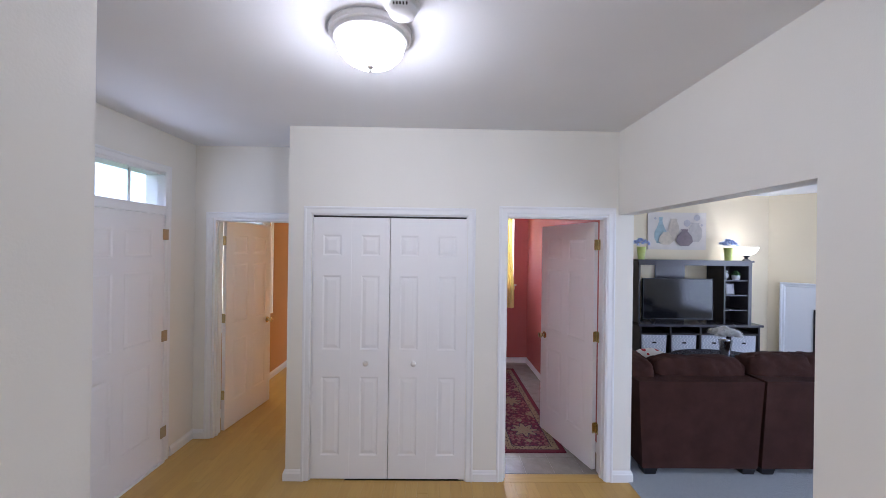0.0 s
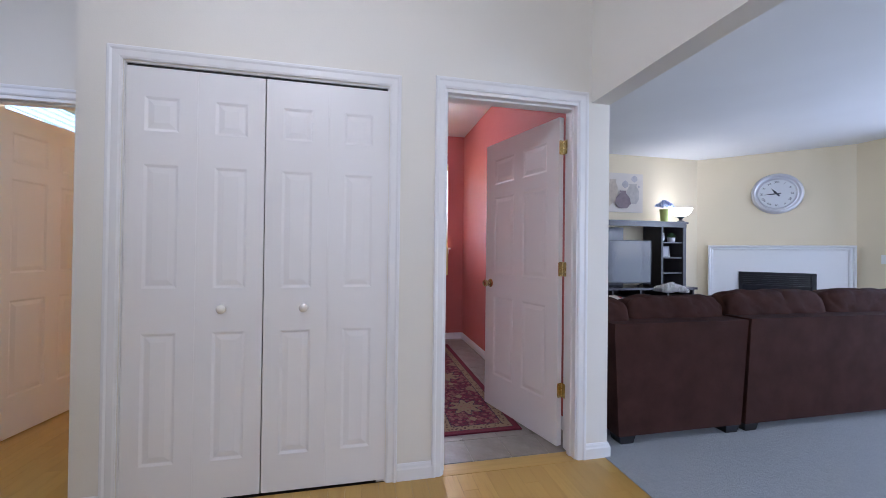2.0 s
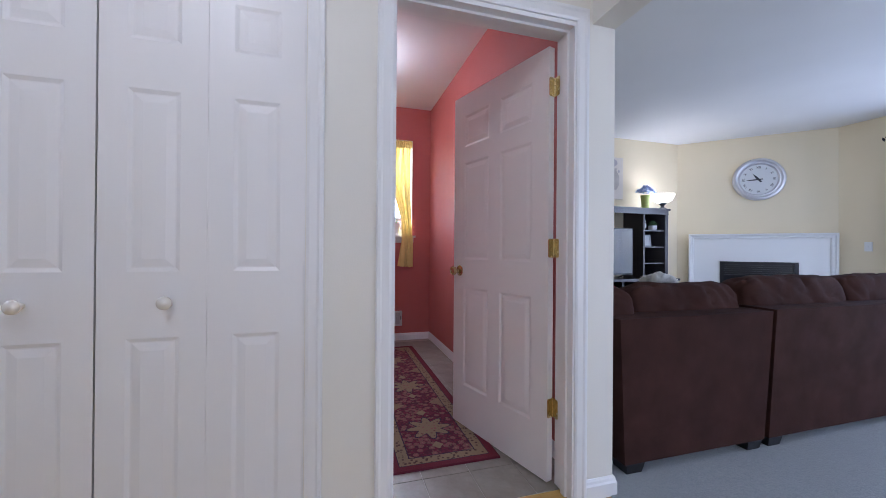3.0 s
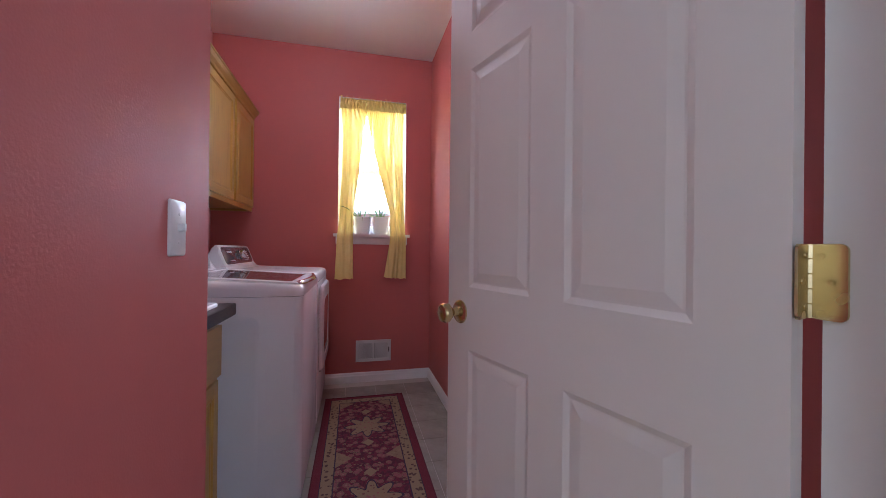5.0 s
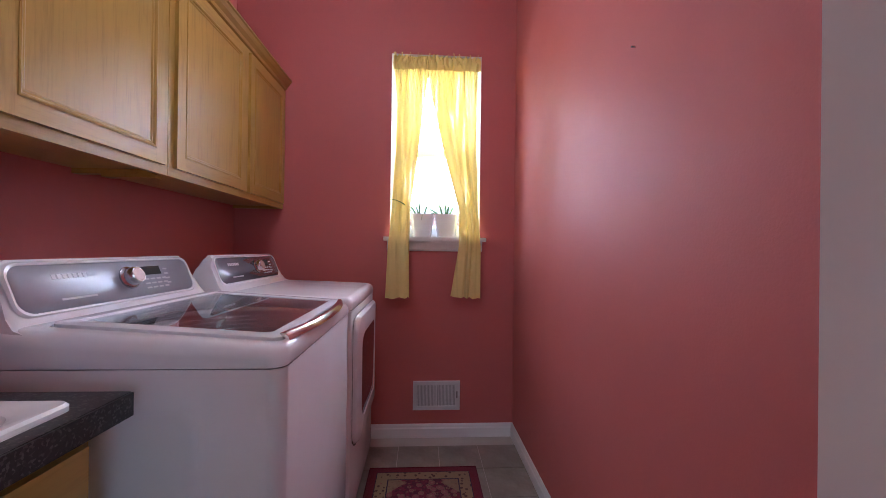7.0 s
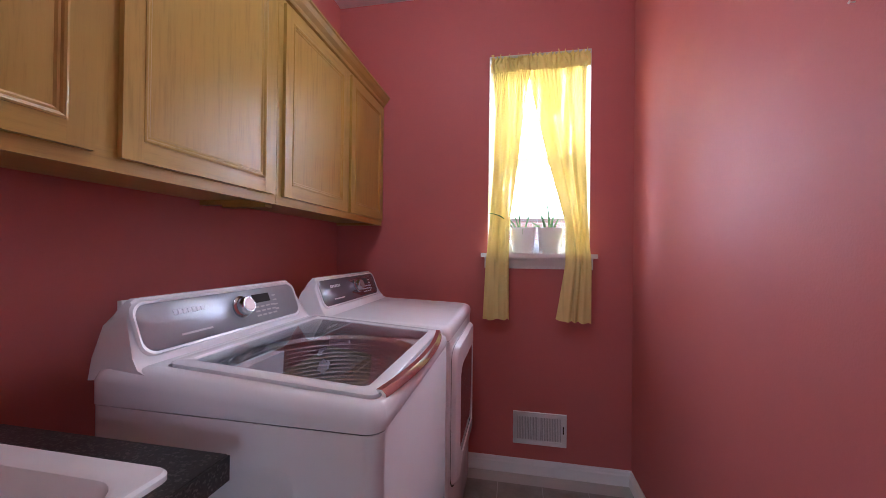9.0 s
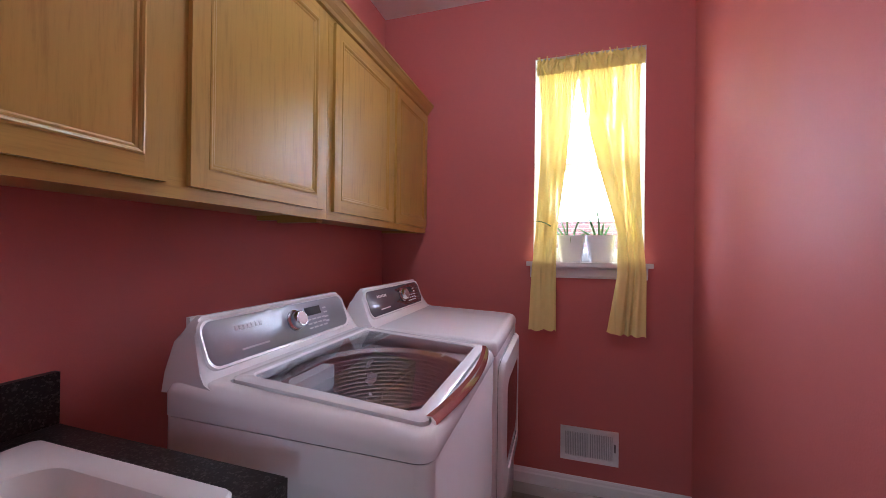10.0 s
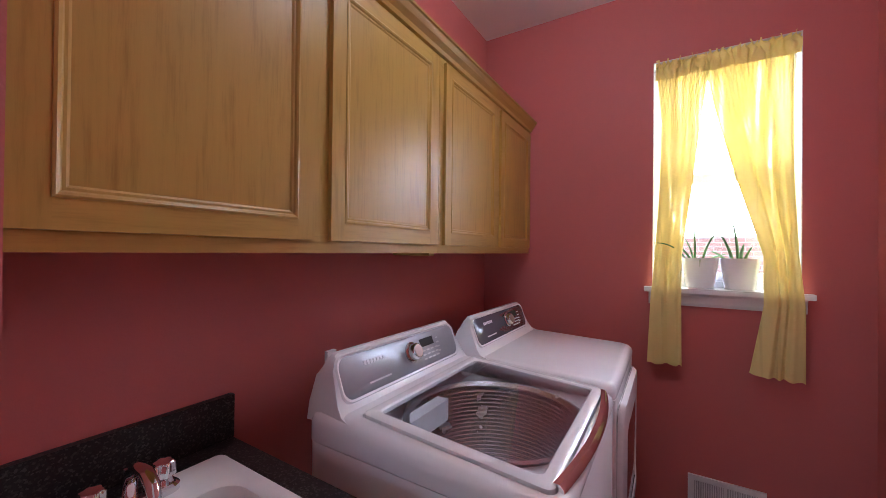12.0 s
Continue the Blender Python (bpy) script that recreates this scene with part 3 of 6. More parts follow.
part("reveal", boxes((X0, BY + 0.001, Z0, X0 + 0.004, 6.02, Z1), (X1 - 0.004, BY + 0.001, Z0, X1, 6.02, Z1), (X0 + 0.004, BY + 0.001, Z1 - 0.004, X1 - 0.004, 6.02, Z1)), M_TRIM, win)
part("window_sill", boxes((X0 - 0.035, BY - 0.045, Z0 - 0.022, X1 + 0.035, 6.02, Z0 + 0.002), bevel=0.006, segments=2), M_TRIM, win)
part("apron", sweep([(X1 + 0.015, BY), (X0 - 0.015, BY)], [(0, Z0 - 0.085), (0.010, Z0 - 0.085), (0.016, Z0 - 0.070), (0.016, Z0 - 0.036), (0.024, Z0 - 0.022), (0, Z0 - 0.022)]), M_TRIM, win)


def sheer(name, through_light, clear_most):
    n = Nodes(name)
    weave = n.noise(320, 2)
    c = n.mix(n.noise(4, 3), (0.88, 0.74, 0.26), (0.91, 0.80, 0.36))
    tree = n.tree
    diff = n.add("ShaderNodeBsdfDiffuse", Color=c)
    trans = n.add("ShaderNodeBsdfTranslucent", Color=c)
    clear = n.add("ShaderNodeBsdfTransparent", Color=(1.0, 0.95, 0.75, 1))
    bump = n.add("ShaderNodeBump", Height=weave, Strength=0.2, Distance=0.0005)
    n.put(diff.inputs["Normal"], bump.outputs[0])
    one = n.add("ShaderNodeMixShader", Fac=through_light)
    n.put(one.inputs[1], diff.outputs[0])
    n.put(one.inputs[2], trans.outputs[0])
    streak = n.noise(1.0, 2, n.stretch(38, 38, 0.8), 0.5)
    thin = n.ramp(streak, (0.50, (0.04, 0.04, 0.04) if clear_most > 0.2 else (0.01, 0.01, 0.01)), (0.66, (clear_most, clear_most, clear_most)))
    if clear_most > 0.2:
        across = n.add("ShaderNodeSeparateXYZ", Vector=n.coord)
        flat = n.maths("MULTIPLY", n.ramp(n.maths("SUBTRACT", across.outputs[0], 1.0), (0.345, (0, 0, 0)), (0.385, (1, 1, 1)), (0.412, (1, 1, 1)), (0.420, (0, 0, 0))), n.ramp(n.maths("SUBTRACT", across.outputs[2], 1.3), (0.25, (0, 0, 0)), (0.75, (1, 1, 1))))
        thin = n.maths("MAXIMUM", n.maths("MULTIPLY", flat, 0.36), thin)
    two = n.add("ShaderNodeMixShader", Fac=n.maths("MULTIPLY", n.maths("ADD", weave, 0.5), thin))
    n.put(two.inputs[1], one.outputs[0])
    n.put(two.inputs[2], clear.outputs[0])
    n.put(tree.nodes["Material Output"].inputs["Surface"], two.outputs[0])
    return n.mat


M_SHEER = sheer("yellow_sheer_cotton", 0.19, 0.24)
M_GATHER = sheer("yellow_gathered_cotton", 0.14, 0.05)


def lerp_table(table, z):
    for (z0, *a), (z1, *b) in zip(table, table[1:]):
        if z1 <= z <= z0:
            f = (z0 - z) / (z0 - z1)
            return [p + (q - p) * f for p, q in zip(a, b)]
    return list(table[-1][1:])


def curtain(name, table, folds, seed, label, material, m=None, thick=0.0012):
    """Cloth hung from a rod: table rows are (z, left, right, plane y); folds deepen where the cloth is gathered."""
    m = m or Matrix()
    bm = bmesh.new()
    cols, rows = 96, 60
    top, bottom = table[0][0], table[-1][0]
    grid = []
    for r in range(rows + 1):
        z = top + (bottom - top) * r / rows
        l, rr, y = lerp_table(table, z)
        line = []
        for c in range(cols + 1):
            u = c / cols
            drop = (top - z) / (top - bottom)
            w = folds * u + 0.55 * noise.noise((u * 3.1, z * 0.5, seed)) + 0.25 * math.sin(5 * u + seed)
            amp = (0.013 - 0.004 * drop) * (0.55 + 0.9 * noise.noise((u * 4.3, z * 0.35, seed + 9)))
            yy = y + amp * math.sin(2 * math.pi * w) + 0.010 * noise.noise((u * 2.2, z * 1.1, seed + 4)) + (0.004 * math.sin(2 * math.pi * 19 * u + seed) * max(0.0, 1 - 5 * drop))
            hem = 0.004 * math.sin(2 * math.pi * w) + 0.014 * (u - 0.5) * math.cos(seed) if r == rows else 0
            line.append(bm.verts.new(m @ Vector((l + (rr - l) * u, yy, z + hem))))
        grid.append(line)
    for a, b in zip(grid, grid[1:]):
        for c in range(cols):
            bm.faces.new((a[c], a[c + 1], b[c + 1], b[c]))
    bm.normal_update()
    bmesh.ops.solidify(bm, geom=bm.faces[:], thickness=thick)
    return bm


def ruffle(x0, x1, y, z0, z1, waves, seed):
    """A scrunched heading: a cloth tube on the rod with a loose frill above it."""
    bm = bmesh.new()
    cols, rows = 150, 14
    sheets = ([], [])
    for r in range(rows + 1):
        v = r / rows
        line, rear = [], []
        for c in range(cols + 1):
            u = c / cols
            w = 2 * math.pi * (waves * u + 0.9 * noise.noise((u * 9, v * 1.3, seed)))
            puff = 0.030 * math.sin(math.pi * min(1.0, v * 1.25)) * (0.75 + 0.6 * noise.noise((u * 11, v * 2, seed + 3)))
            fold = (0.004 + 0.011 * v) * math.sin(w + 2.2 * v)
            p = (x0 + (x1 - x0) * u + 0.010 * v * noise.noise((u * 21, v * 3, seed)), y - puff + fold, z0 + (z1 - z0) * v + v * (0.012 * noise.noise((u * 14, seed, 1)) + 0.005 * math.sin(w * 0.5)))
            line.append(bm.verts.new(p))
            rear.append(bm.verts.new((p[0], p[1] + 0.0015, p[2])))
        sheets[0].append(line)
        sheets[1].append(rear)
    for k, grid in enumerate(sheets):
        for a, b in zip(grid, grid[1:]):
            for c in range(cols):
                bm.faces.new((a[c], a[c + 1], b[c + 1], b[c]) if k == 0 else (a[c], b[c], b[c + 1], a[c + 1]))
    front, rear = sheets
    for c in range(cols):
        bm.faces.new((front[0][c + 1], front[0][c], rear[0][c], rear[0][c + 1]))
        bm.faces.new((front[-1][c], front[-1][c + 1], rear[-1][c + 1], rear[-1][c]))
    return bm


rod = thing("curtain_rod", pose(0, 0, 0), "slim white curtain rod across the laundry window", "curtain rod")
part("bar", tube([(X0 + 0.002, 5.955, 2.362), (X1 - 0.002, 5.955, 2.362)], 0.006), M_WHITEP, rod, "", None, True)
left = thing("curtain", pose(0, 0, 0), "sheer yellow cotton curtain gathered on a rod, hanging past the sill", "curtain", "laundry curtains")
part("panel", curtain("panel", [(2.345, 0.902, 1.125, 5.950), (2.10, 0.922, 1.090, 5.945), (1.75, 0.915, 1.053, 5.932), (1.42, 0.898, 1.012, 5.905), (1.20, 0.880, 1.010, 5.872), (0.880, 0.866, 1.013, 5.880)], 2.6, 1.0, "", M_SHEER), M_SHEER, left, "", None, True)
part("ruffle", ruffle(0.896, 1.140, 5.946, 2.318, 2.412, 11, 2.0), M_GATHER, left, "ruffled heading", None, True)
right = thing("curtain", pose(0, 0, 0), "sheer yellow cotton curtain swept aside, hanging past the sill", "curtain", "laundry curtains")
part("panel", curtain("panel", [(2.345, 1.100, 1.428, 5.950), (2.10, 1.148, 1.424, 5.945), (1.80, 1.218, 1.424, 5.932), (1.42, 1.318, 1.436, 5.905), (1.20, 1.315, 1.450, 5.872), (0.885, 1.267, 1.453, 5.880)], 3.3, 3.0, "", M_SHEER), M_SHEER, right, "", None, True)
part("ruffle", ruffle(1.112, 1.448, 5.946, 2.318, 2.412, 13, 5.0), M_GATHER, right, "ruffled heading", None, True)

M_CERAMIC = plain("white_glazed_ceramic", (0.80, 0.80, 0.82), 0.2)
M_SOIL = plain("potting_soil", (0.05, 0.032, 0.02), 0.95, 0, 120, 0.8, 0.4)
M_ALOE = plain("aloe_green", (0.12, 0.24, 0.07), 0.45, 0, 30, 0.1, 0.3)


def aloe(place, w, blades, label):
    pot = thing("potted_plant", pose(*place), label, "plant", "plants on the sill")
    lv = [(w * 0.74, 0, 0.02), (w * 0.76, 0.004, 0.02), (w, 0.142, 0.022), (w, 0.148, 0.022), (w - 0.012, 0.148, 0.018), (w - 0.014, 0.125, 0.018)]
    part("pot", loft([[(x, y, z) for x, y in rrect(0, 0, a, a * 0.62, r)] for a, z, r in lv], True, False), M_CERAMIC, pot, "tapered white ceramic pot", None, True)
    part("soil", loft([[(x, y, 0.126) for x, y in rrect(0, 0, w - 0.014, (w - 0.014) * 0.6, 0.018)]], True), M_SOIL, pot)
    for off, lean, turn, length, bow, half in blades:
        bm = bmesh.new()
        length, half, loops = length * 1.16, half * 1.15, []
        for k in range(11):
            f = k / 10
            a = radians(lean + bow * f)
            c = Vector((math.sin(a) * length * f, 0, math.cos(a) * length * f))
            wd, th = half * (1 - f) ** 0.5 + 0.0008, half * 0.5 * (1 - f) + 0.0006
            side = Vector((math.cos(a), 0, -math.sin(a)))
            loops.append([c + side * wd, c + Vector((0, th, 0)), c - side * wd, c - Vector((0, th, 0))])
        loft(loops, True, True, bm)
        part("blade", bm, M_ALOE, pot, "", pose(off, 0.004 * math.sin(40 * off), 0.122, 0, 0, turn), True)
    return pot


aloe((1.087, 5.978, Z0 + 0.003), 0.152, [(-0.018, 0, 180, 0.178, 2, 0.0042), (0.012, 5, 0, 0.180, 20, 0.0042), (-0.028, 24, 180, 0.138, 16, 0.0045), (-0.045, 36, 228, 0.205, 30, 0.0040), (-0.020, 10, 170, 0.11, 8, 0.0038), (0.004, 30, 265, 0.075, 70, 0.0085), (0.012, 52, 5, 0.09, 12, 0.0040)], "white ceramic pot with a thin straggling aloe")
aloe((1.243, 5.978, Z0 + 0.003), 0.150, [(-0.004, 2, 180, 0.172, 4, 0.0058), (-0.026, 6, 180, 0.140, 14, 0.0062), (-0.034, 38, 180, 0.085, 14, 0.0060), (0.002, 4, 20, 0.085, 6, 0.0085), (0.014, 14, 0, 0.075, 8, 0.0060)], "white ceramic pot with a short green aloe")

vent = thing("wall_vent", pose(1.19, BY, 0.264), "white metal return air grille on the red wall", "vent")
part("frame", boxes((-0.147, -0.012, -0.090, 0.147, 0.0, -0.066), (-0.147, -0.012, 0.066, 0.147, 0.0, 0.090), (-0.147, -0.012, -0.066, -0.122, 0.0, 0.066), (0.122, -0.012, -0.066, 0.147, 0.0, 0.066), (-0.006, -0.010, -0.066, 0.006, 0.0, 0.066), bevel=0.003), M_WHITEP, vent)
part("backing", boxes((-0.122, -0.0025, -0.066, 0.122, -0.0005, 0.066)), plain("grey_duct_metal", (0.48, 0.47, 0.47), 0.5), vent)
slat = mesh_of("slat", boxes((-0.0016, -0.009, -0.066, 0.0016, -0.003, 0.066)), M_WHITEP)
for k in range(26):
    x = -0.118 + k * 0.0088 + (0.016 if k >= 13 else 0)
    ob = new("slat", slat)
    ob.parent, ob.matrix_basis = vent, pose(x, 0, 0, 0, 0, 18)
part("damper_lever", boxes((0.126, -0.022, -0.012, 0.131, -0.010, 0.028), bevel=0.001), M_DARK, vent)

switch = thing("light_switch", pose(SX, 3.622, 1.172, 0, 0, 90), "white single toggle light switch on the red wall", "light switch")
part("plate", loft([[(x, y, z) for x, z in rrect(0, 0, 0.0725 - 2 * i, 0.118 - 2 * i, 0.007, 5)] for i, y in ((0, 0.0), (0, -0.002), (0.0015, -0.0048), (0.005, -0.006))], False, True), M_WHITEP, switch, "", None, True)
part("toggle", boxes((-0.0045, -0.018, -0.006, 0.0045, -0.006, 0.010), bevel=0.001), M_WHITEP, switch)
for z in (-0.030, 0.030):
    part("screw", lathe([(0, 0), (0.0032, 0), (0.0028, 0.0012), (0, 0.0015)], 10), M_WHITEP, switch, "", pose(0, -0.006, z, 90))

nail = thing("nail", pose(LX1, 4.608, 1.751, 0, -90), "small bare nail in the red painted wall", "nail")
part("shank", lathe([(0, 0), (0.0014, 0), (0.0014, 0.009), (0.0030, 0.0095), (0.0030, 0.0105), (0, 0.011)], 12), M_NICKEL, nail)

# ---- laundry: cabinets ----
def cabinet_door(parent, y0, y1, z0, z1, x, hinge_left=True):
    """An oak frame-and-panel door that faces +x, with a beaded inner edge."""
    w, h, f = y1 - y0, z1 - z0, 0.046
    door = part("door", boxes((-0.006, f - 0.004, f - 0.004, 0.006, w - f + 0.004, h - f + 0.004)), M_OAK, parent, "flat oak panel", pose(x - 0.012, y0, z0))
    for y in (0, w - f):
        part("stile", boxes((-0.010, y, 0, 0.012, y + f, h), bevel=0.004, segments=2), M_OAK, door)
    for z in (0, h - f):
        part("rail", boxes((-0.0098, f, z, 0.0118, w - f, z + f), bevel=0.0035, segments=2), M_OAKY, door)
    part("bead", sweep([(f - 0.001, f - 0.001), (w - f + 0.001, f - 0.001), (w - f + 0.001, h - f + 0.001), (f - 0.001, h - f + 0.001)],
                       [(0, 0.006), (0, 0.0135), (0.004, 0.0145), (0.008, 0.0125), (0.011, 0.009), (0.015, 0.0088), (0.019, 0.006)], Matrix(((0, 0, 1, 0), (1, 0, 0, 0), (0, 1, 0, 0), (0, 0, 0, 1))), None, True), M_OAK, door)
    return door


def wall_cabinet(y0, y1, doors, label):
    cab = thing("wall_cabinet", pose(0, 0, 0), label, "cabinet", "wall cabinets over the washer")
    part("body", boxes((LX0, y0, 1.435, 0.211, y1, 1.450), (LX0, y0, 2.15, 0.211, y1, 2.165), (LX0, y0, 1.418, 0.211, y0 + 0.013, 2.165), (LX0, y1 - 0.013, 1.418, 0.211, y1, 2.165), (LX0, y0, 1.45, LX0 + 0.006, y1, 2.15)), M_OAKY, cab)
    edges = [y0, *[v for d in doors for v in d], y1]
    for z0, z1 in ((1.418, 1.465), (2.115, 2.165)):
        part("face_rail", boxes((0.211, y0, z0, 0.230, y1, z1), bevel=0.001), M_OAKY, cab)
    for a, b in zip(edges[::2], edges[1::2]):
        a, b = max(y0, a - 0.012), min(y1, b + 0.012)
        part("face_stile", boxes((0.211, a, 1.465, 0.2298, b, 2.115), bevel=0.001), M_OAK, cab)
    for a, b in doors:
        cabinet_door(cab, a, b, 1.449, 2.135, 0.2425)
    return cab


wall_cabinet(SY + 0.004, 4.904, [(3.856, 4.338), (4.388, 4.880)], "honey oak wall cabinet with two framed panel doors")
wall_cabinet(4.906, BY - 0.002, [(4.934, 5.428), (5.470, 5.915)], "honey oak wall cabinet with two framed doors beside the window")
setting("trim_cabinets", sweep([(0.230, SY + 0.004), (0.230, BY - 0.002)], [(0, 2.15), (-0.012, 2.152), (-0.016, 2.165), (-0.030, 2.180), (-0.040, 2.196), (-0.046, 2.200), (-0.046, 2.208), (0, 2.208)]), M_OAKY, "honey oak crown moulding along the wall cabinets", "trim")
cleat = thing("cabinet_cleat", pose(0, 0, 0), "oak strip under the wall cabinets", "cleat")
part("strip", boxes((0.03, 4.890, 1.408, 0.200, 4.925, 1.418), bevel=0.002), M_OAK, cleat)

vanity = thing("base_cabinet", pose(0, 0, 0), "honey oak base cabinet with drawer front and door", "cabinet")
part("body", boxes((LX0, SY + 0.004, 0.10, 0.500, 4.285, 0.125), (LX0, SY + 0.004, 0.0, 0.500, SY + 0.020, 0.874), (LX0, 4.270, 0.0, 0.500, 4.286, 0.874), (0.43, SY + 0.02, 0, 0.445, 4.27, 0.10)), M_OAK, vanity)
part("face_frame", boxes((0.500, SY + 0.004, 0.10, 0.519, SY + 0.044, 0.874), (0.500, 4.246, 0.10, 0.519, 4.286, 0.874), (0.5002, SY + 0.044, 0.10, 0.5188, 4.246, 0.14), (0.5002, SY + 0.044, 0.635, 0.5188, 4.246, 0.67), (0.5002, SY + 0.044, 0.84, 0.5188, 4.246, 0.874), bevel=0.001), M_OAK, vanity)
part("drawer_front", boxes((0.519, SY + 0.030, 0.660, 0.541, 4.262, 0.845), bevel=0.006, segments=2), M_OAKY, vanity, "oak drawer front with eased edges")
cabinet_door(vanity, SY + 0.030, 4.262, 0.125, 0.640, 0.531)

M_LAM = speckled("black_granite_laminate", (0.014, 0.013, 0.013), (0.13, 0.12, 0.105), (0.004, 0.004, 0.004))
S = (0.035, 3.835, 0.538, 4.242)  # sink's rim
counter = thing("countertop", pose(0, 0, 0), "dark speckled granite-look countertop with a sink cut-out", "countertop")
CX, CY = (LX0 + 0.570) / 2, (SY + 0.002 + 4.312) / 2
slab_edge = lambda z: [(x, y, z) for x, y in rrect(CX, CY, 0.570 - LX0, 4.310 - SY, 0.003, 6)]
hole_edge = lambda z: [(x, y, z) for x, y in rrect((S[0] + S[2]) / 2, (S[1] + S[3]) / 2, S[2] - S[0] - 0.03, S[3] - S[1] - 0.03, 0.02, 6)]
part("top", loft([slab_edge(0.876), slab_edge(0.917), hole_edge(0.917), hole_edge(0.876), slab_edge(0.876)]), M_LAM, counter)
part("backsplash", boxes((LX0 + 0.0005, SY + 0.002, 0.917, LX0 + 0.020, 4.314, 1.032), bevel=0.002), M_LAM, counter)
part("front_edge", boxes((0.570, SY + 0.002, 0.874, 0.574, 4.312, 0.916), bevel=0.0015), M_LAM, counter)

sink = thing("sink", pose(0, 0, 0), "white drop-in utility sink in the dark countertop", "sink")
M_SINK = plain("white_enamel", (0.82, 0.81, 0.79), 0.18, 0, 20, 0.02)
cx, cy, w, d = (S[0] + S[2]) / 2, (S[1] + S[3]) / 2, S[2] - S[0], S[3] - S[1]
bx, bw, bd = cx + 0.045, w - 0.15, d - 0.09
part("basin", loft([[(x, y, z) for x, y in rrect(a, cy, ww, dd, r)] for a, ww, dd, r, z in (
    (cx, w, d, 0.02, 0.9175), (cx, w, d, 0.02, 0.926), (cx, w - 0.008, d - 0.008, 0.018, 0.931), (bx, bw + 0.02, bd + 0.02, 0.06, 0.931), (bx, bw + 0.004, bd + 0.004, 0.055, 0.926), (bx, bw - 0.01, bd - 0.01, 0.05, 0.90),
    (bx, bw - 0.04, bd - 0.04, 0.05, 0.76), (bx, bw - 0.09, bd - 0.09, 0.05, 0.735), (bx, 0.06, 0.06, 0.028, 0.728))], False, True), M_SINK, sink, "", None, True)
part("drain", lathe([(0, 0.733), (0.022, 0.733), (0.026, 0.731), (0.026, 0.7285), (0, 0.7285)], 20), M_CHROME, sink, "chrome drain", pose(bx, cy, 0), True)

tap = thing("faucet", pose(0.083, 4.045, 0.931), "chrome two-handle faucet on the white sink", "faucet")
part("deck_plate", loft([[(x, y, z) for x, y in rrect(0, 0, a, b, 0.022)] for a, b, z in ((0.05, 0.165, 0), (0.05, 0.165, 0.012), (0.042, 0.155, 0.017))], True, True), M_CHROME, tap, "", None, True)
arc = [(0, 0, 0.015), (0, 0, 0.045), (0.012, 0, 0.068), (0.04, 0, 0.086), (0.075, 0, 0.088), (0.100, 0, 0.074), (0.108, 0, 0.054), (0.109, 0, 0.040)]
part("spout", tube(arc, 0.013, 14, None, 0.85), M_CHROME, tap, "", None, True)
part("aerator", lathe([(0, 0.026), (0.012, 0.026), (0.013, 0.030), (0.013, 0.046), (0, 0.046)], 16), M_CHROME, tap, "", pose(0.109, 0, 0), True)
for y in (-0.055, 0.055):
    bm = bmesh.new()
    loops = []
    for z, r in ((0.015, 0.017), (0.026, 0.014), (0.032, 0.020), (0.056, 0.019), (0.060, 0.016)):
        loops.append([(r * (1 + 0.10 * math.cos(6 * a)) * math.cos(a), r * (1 + 0.10 * math.cos(6 * a)) * math.sin(a), z) for a in [2 * math.pi * k / 36 for k in range(36)]])
    loft(loops, True, True, bm)
    part("handle", bm, M_CHROME, tap, "fluted chrome handle", pose(0, y, 0), True)
part("lift_rod", tube([(-0.018, 0, 0.015), (-0.018, 0, 0.058), (-0.018, 0, 0.066)], 0.004, 8), M_CHROME, tap, "", None, True)

# ---- laundry: washer and dryer ----
M_APPL = plain("white_appliance_enamel", (0.80, 0.79, 0.81), 0.16, 0, 12, 0.01, 0.015)
M_CONSOLE = plain("silver_grey_console", (0.34, 0.36, 0.40), 0.34, 0.55)
M_CONSOLE2 = plain("dark_grey_console", (0.20, 0.20, 0.23), 0.18, 0.5)
M_SMOKE = glass("smoked_lid_glass", (0.88, 0.87, 0.89))
M_STEEL = plain("stainless_drum", (0.60, 0.60, 0.62), 0.26, 1.0, 90)
M_MARK = plain("pale_print", (0.62, 0.63, 0.66), 0.5)
M_ROSE = plain("rose_metal", (0.36, 0.26, 0.24), 0.48, 1.0)


def top_height(x, flat):
    return 0.0 if x < 0.25 else -flat * (x - 0.25) / 0.55


def bowed(points, front, yc, half, bulge):
    """Bows the front edge of a plan outline forward."""
    out = []
    for x, y in points:
        f = max(0.0, (x - (front - 0.16)) / 0.16)
        out.append((x + bulge * f * (1 - min(1.0, abs(y - yc) / half) ** 2), y))
    return out


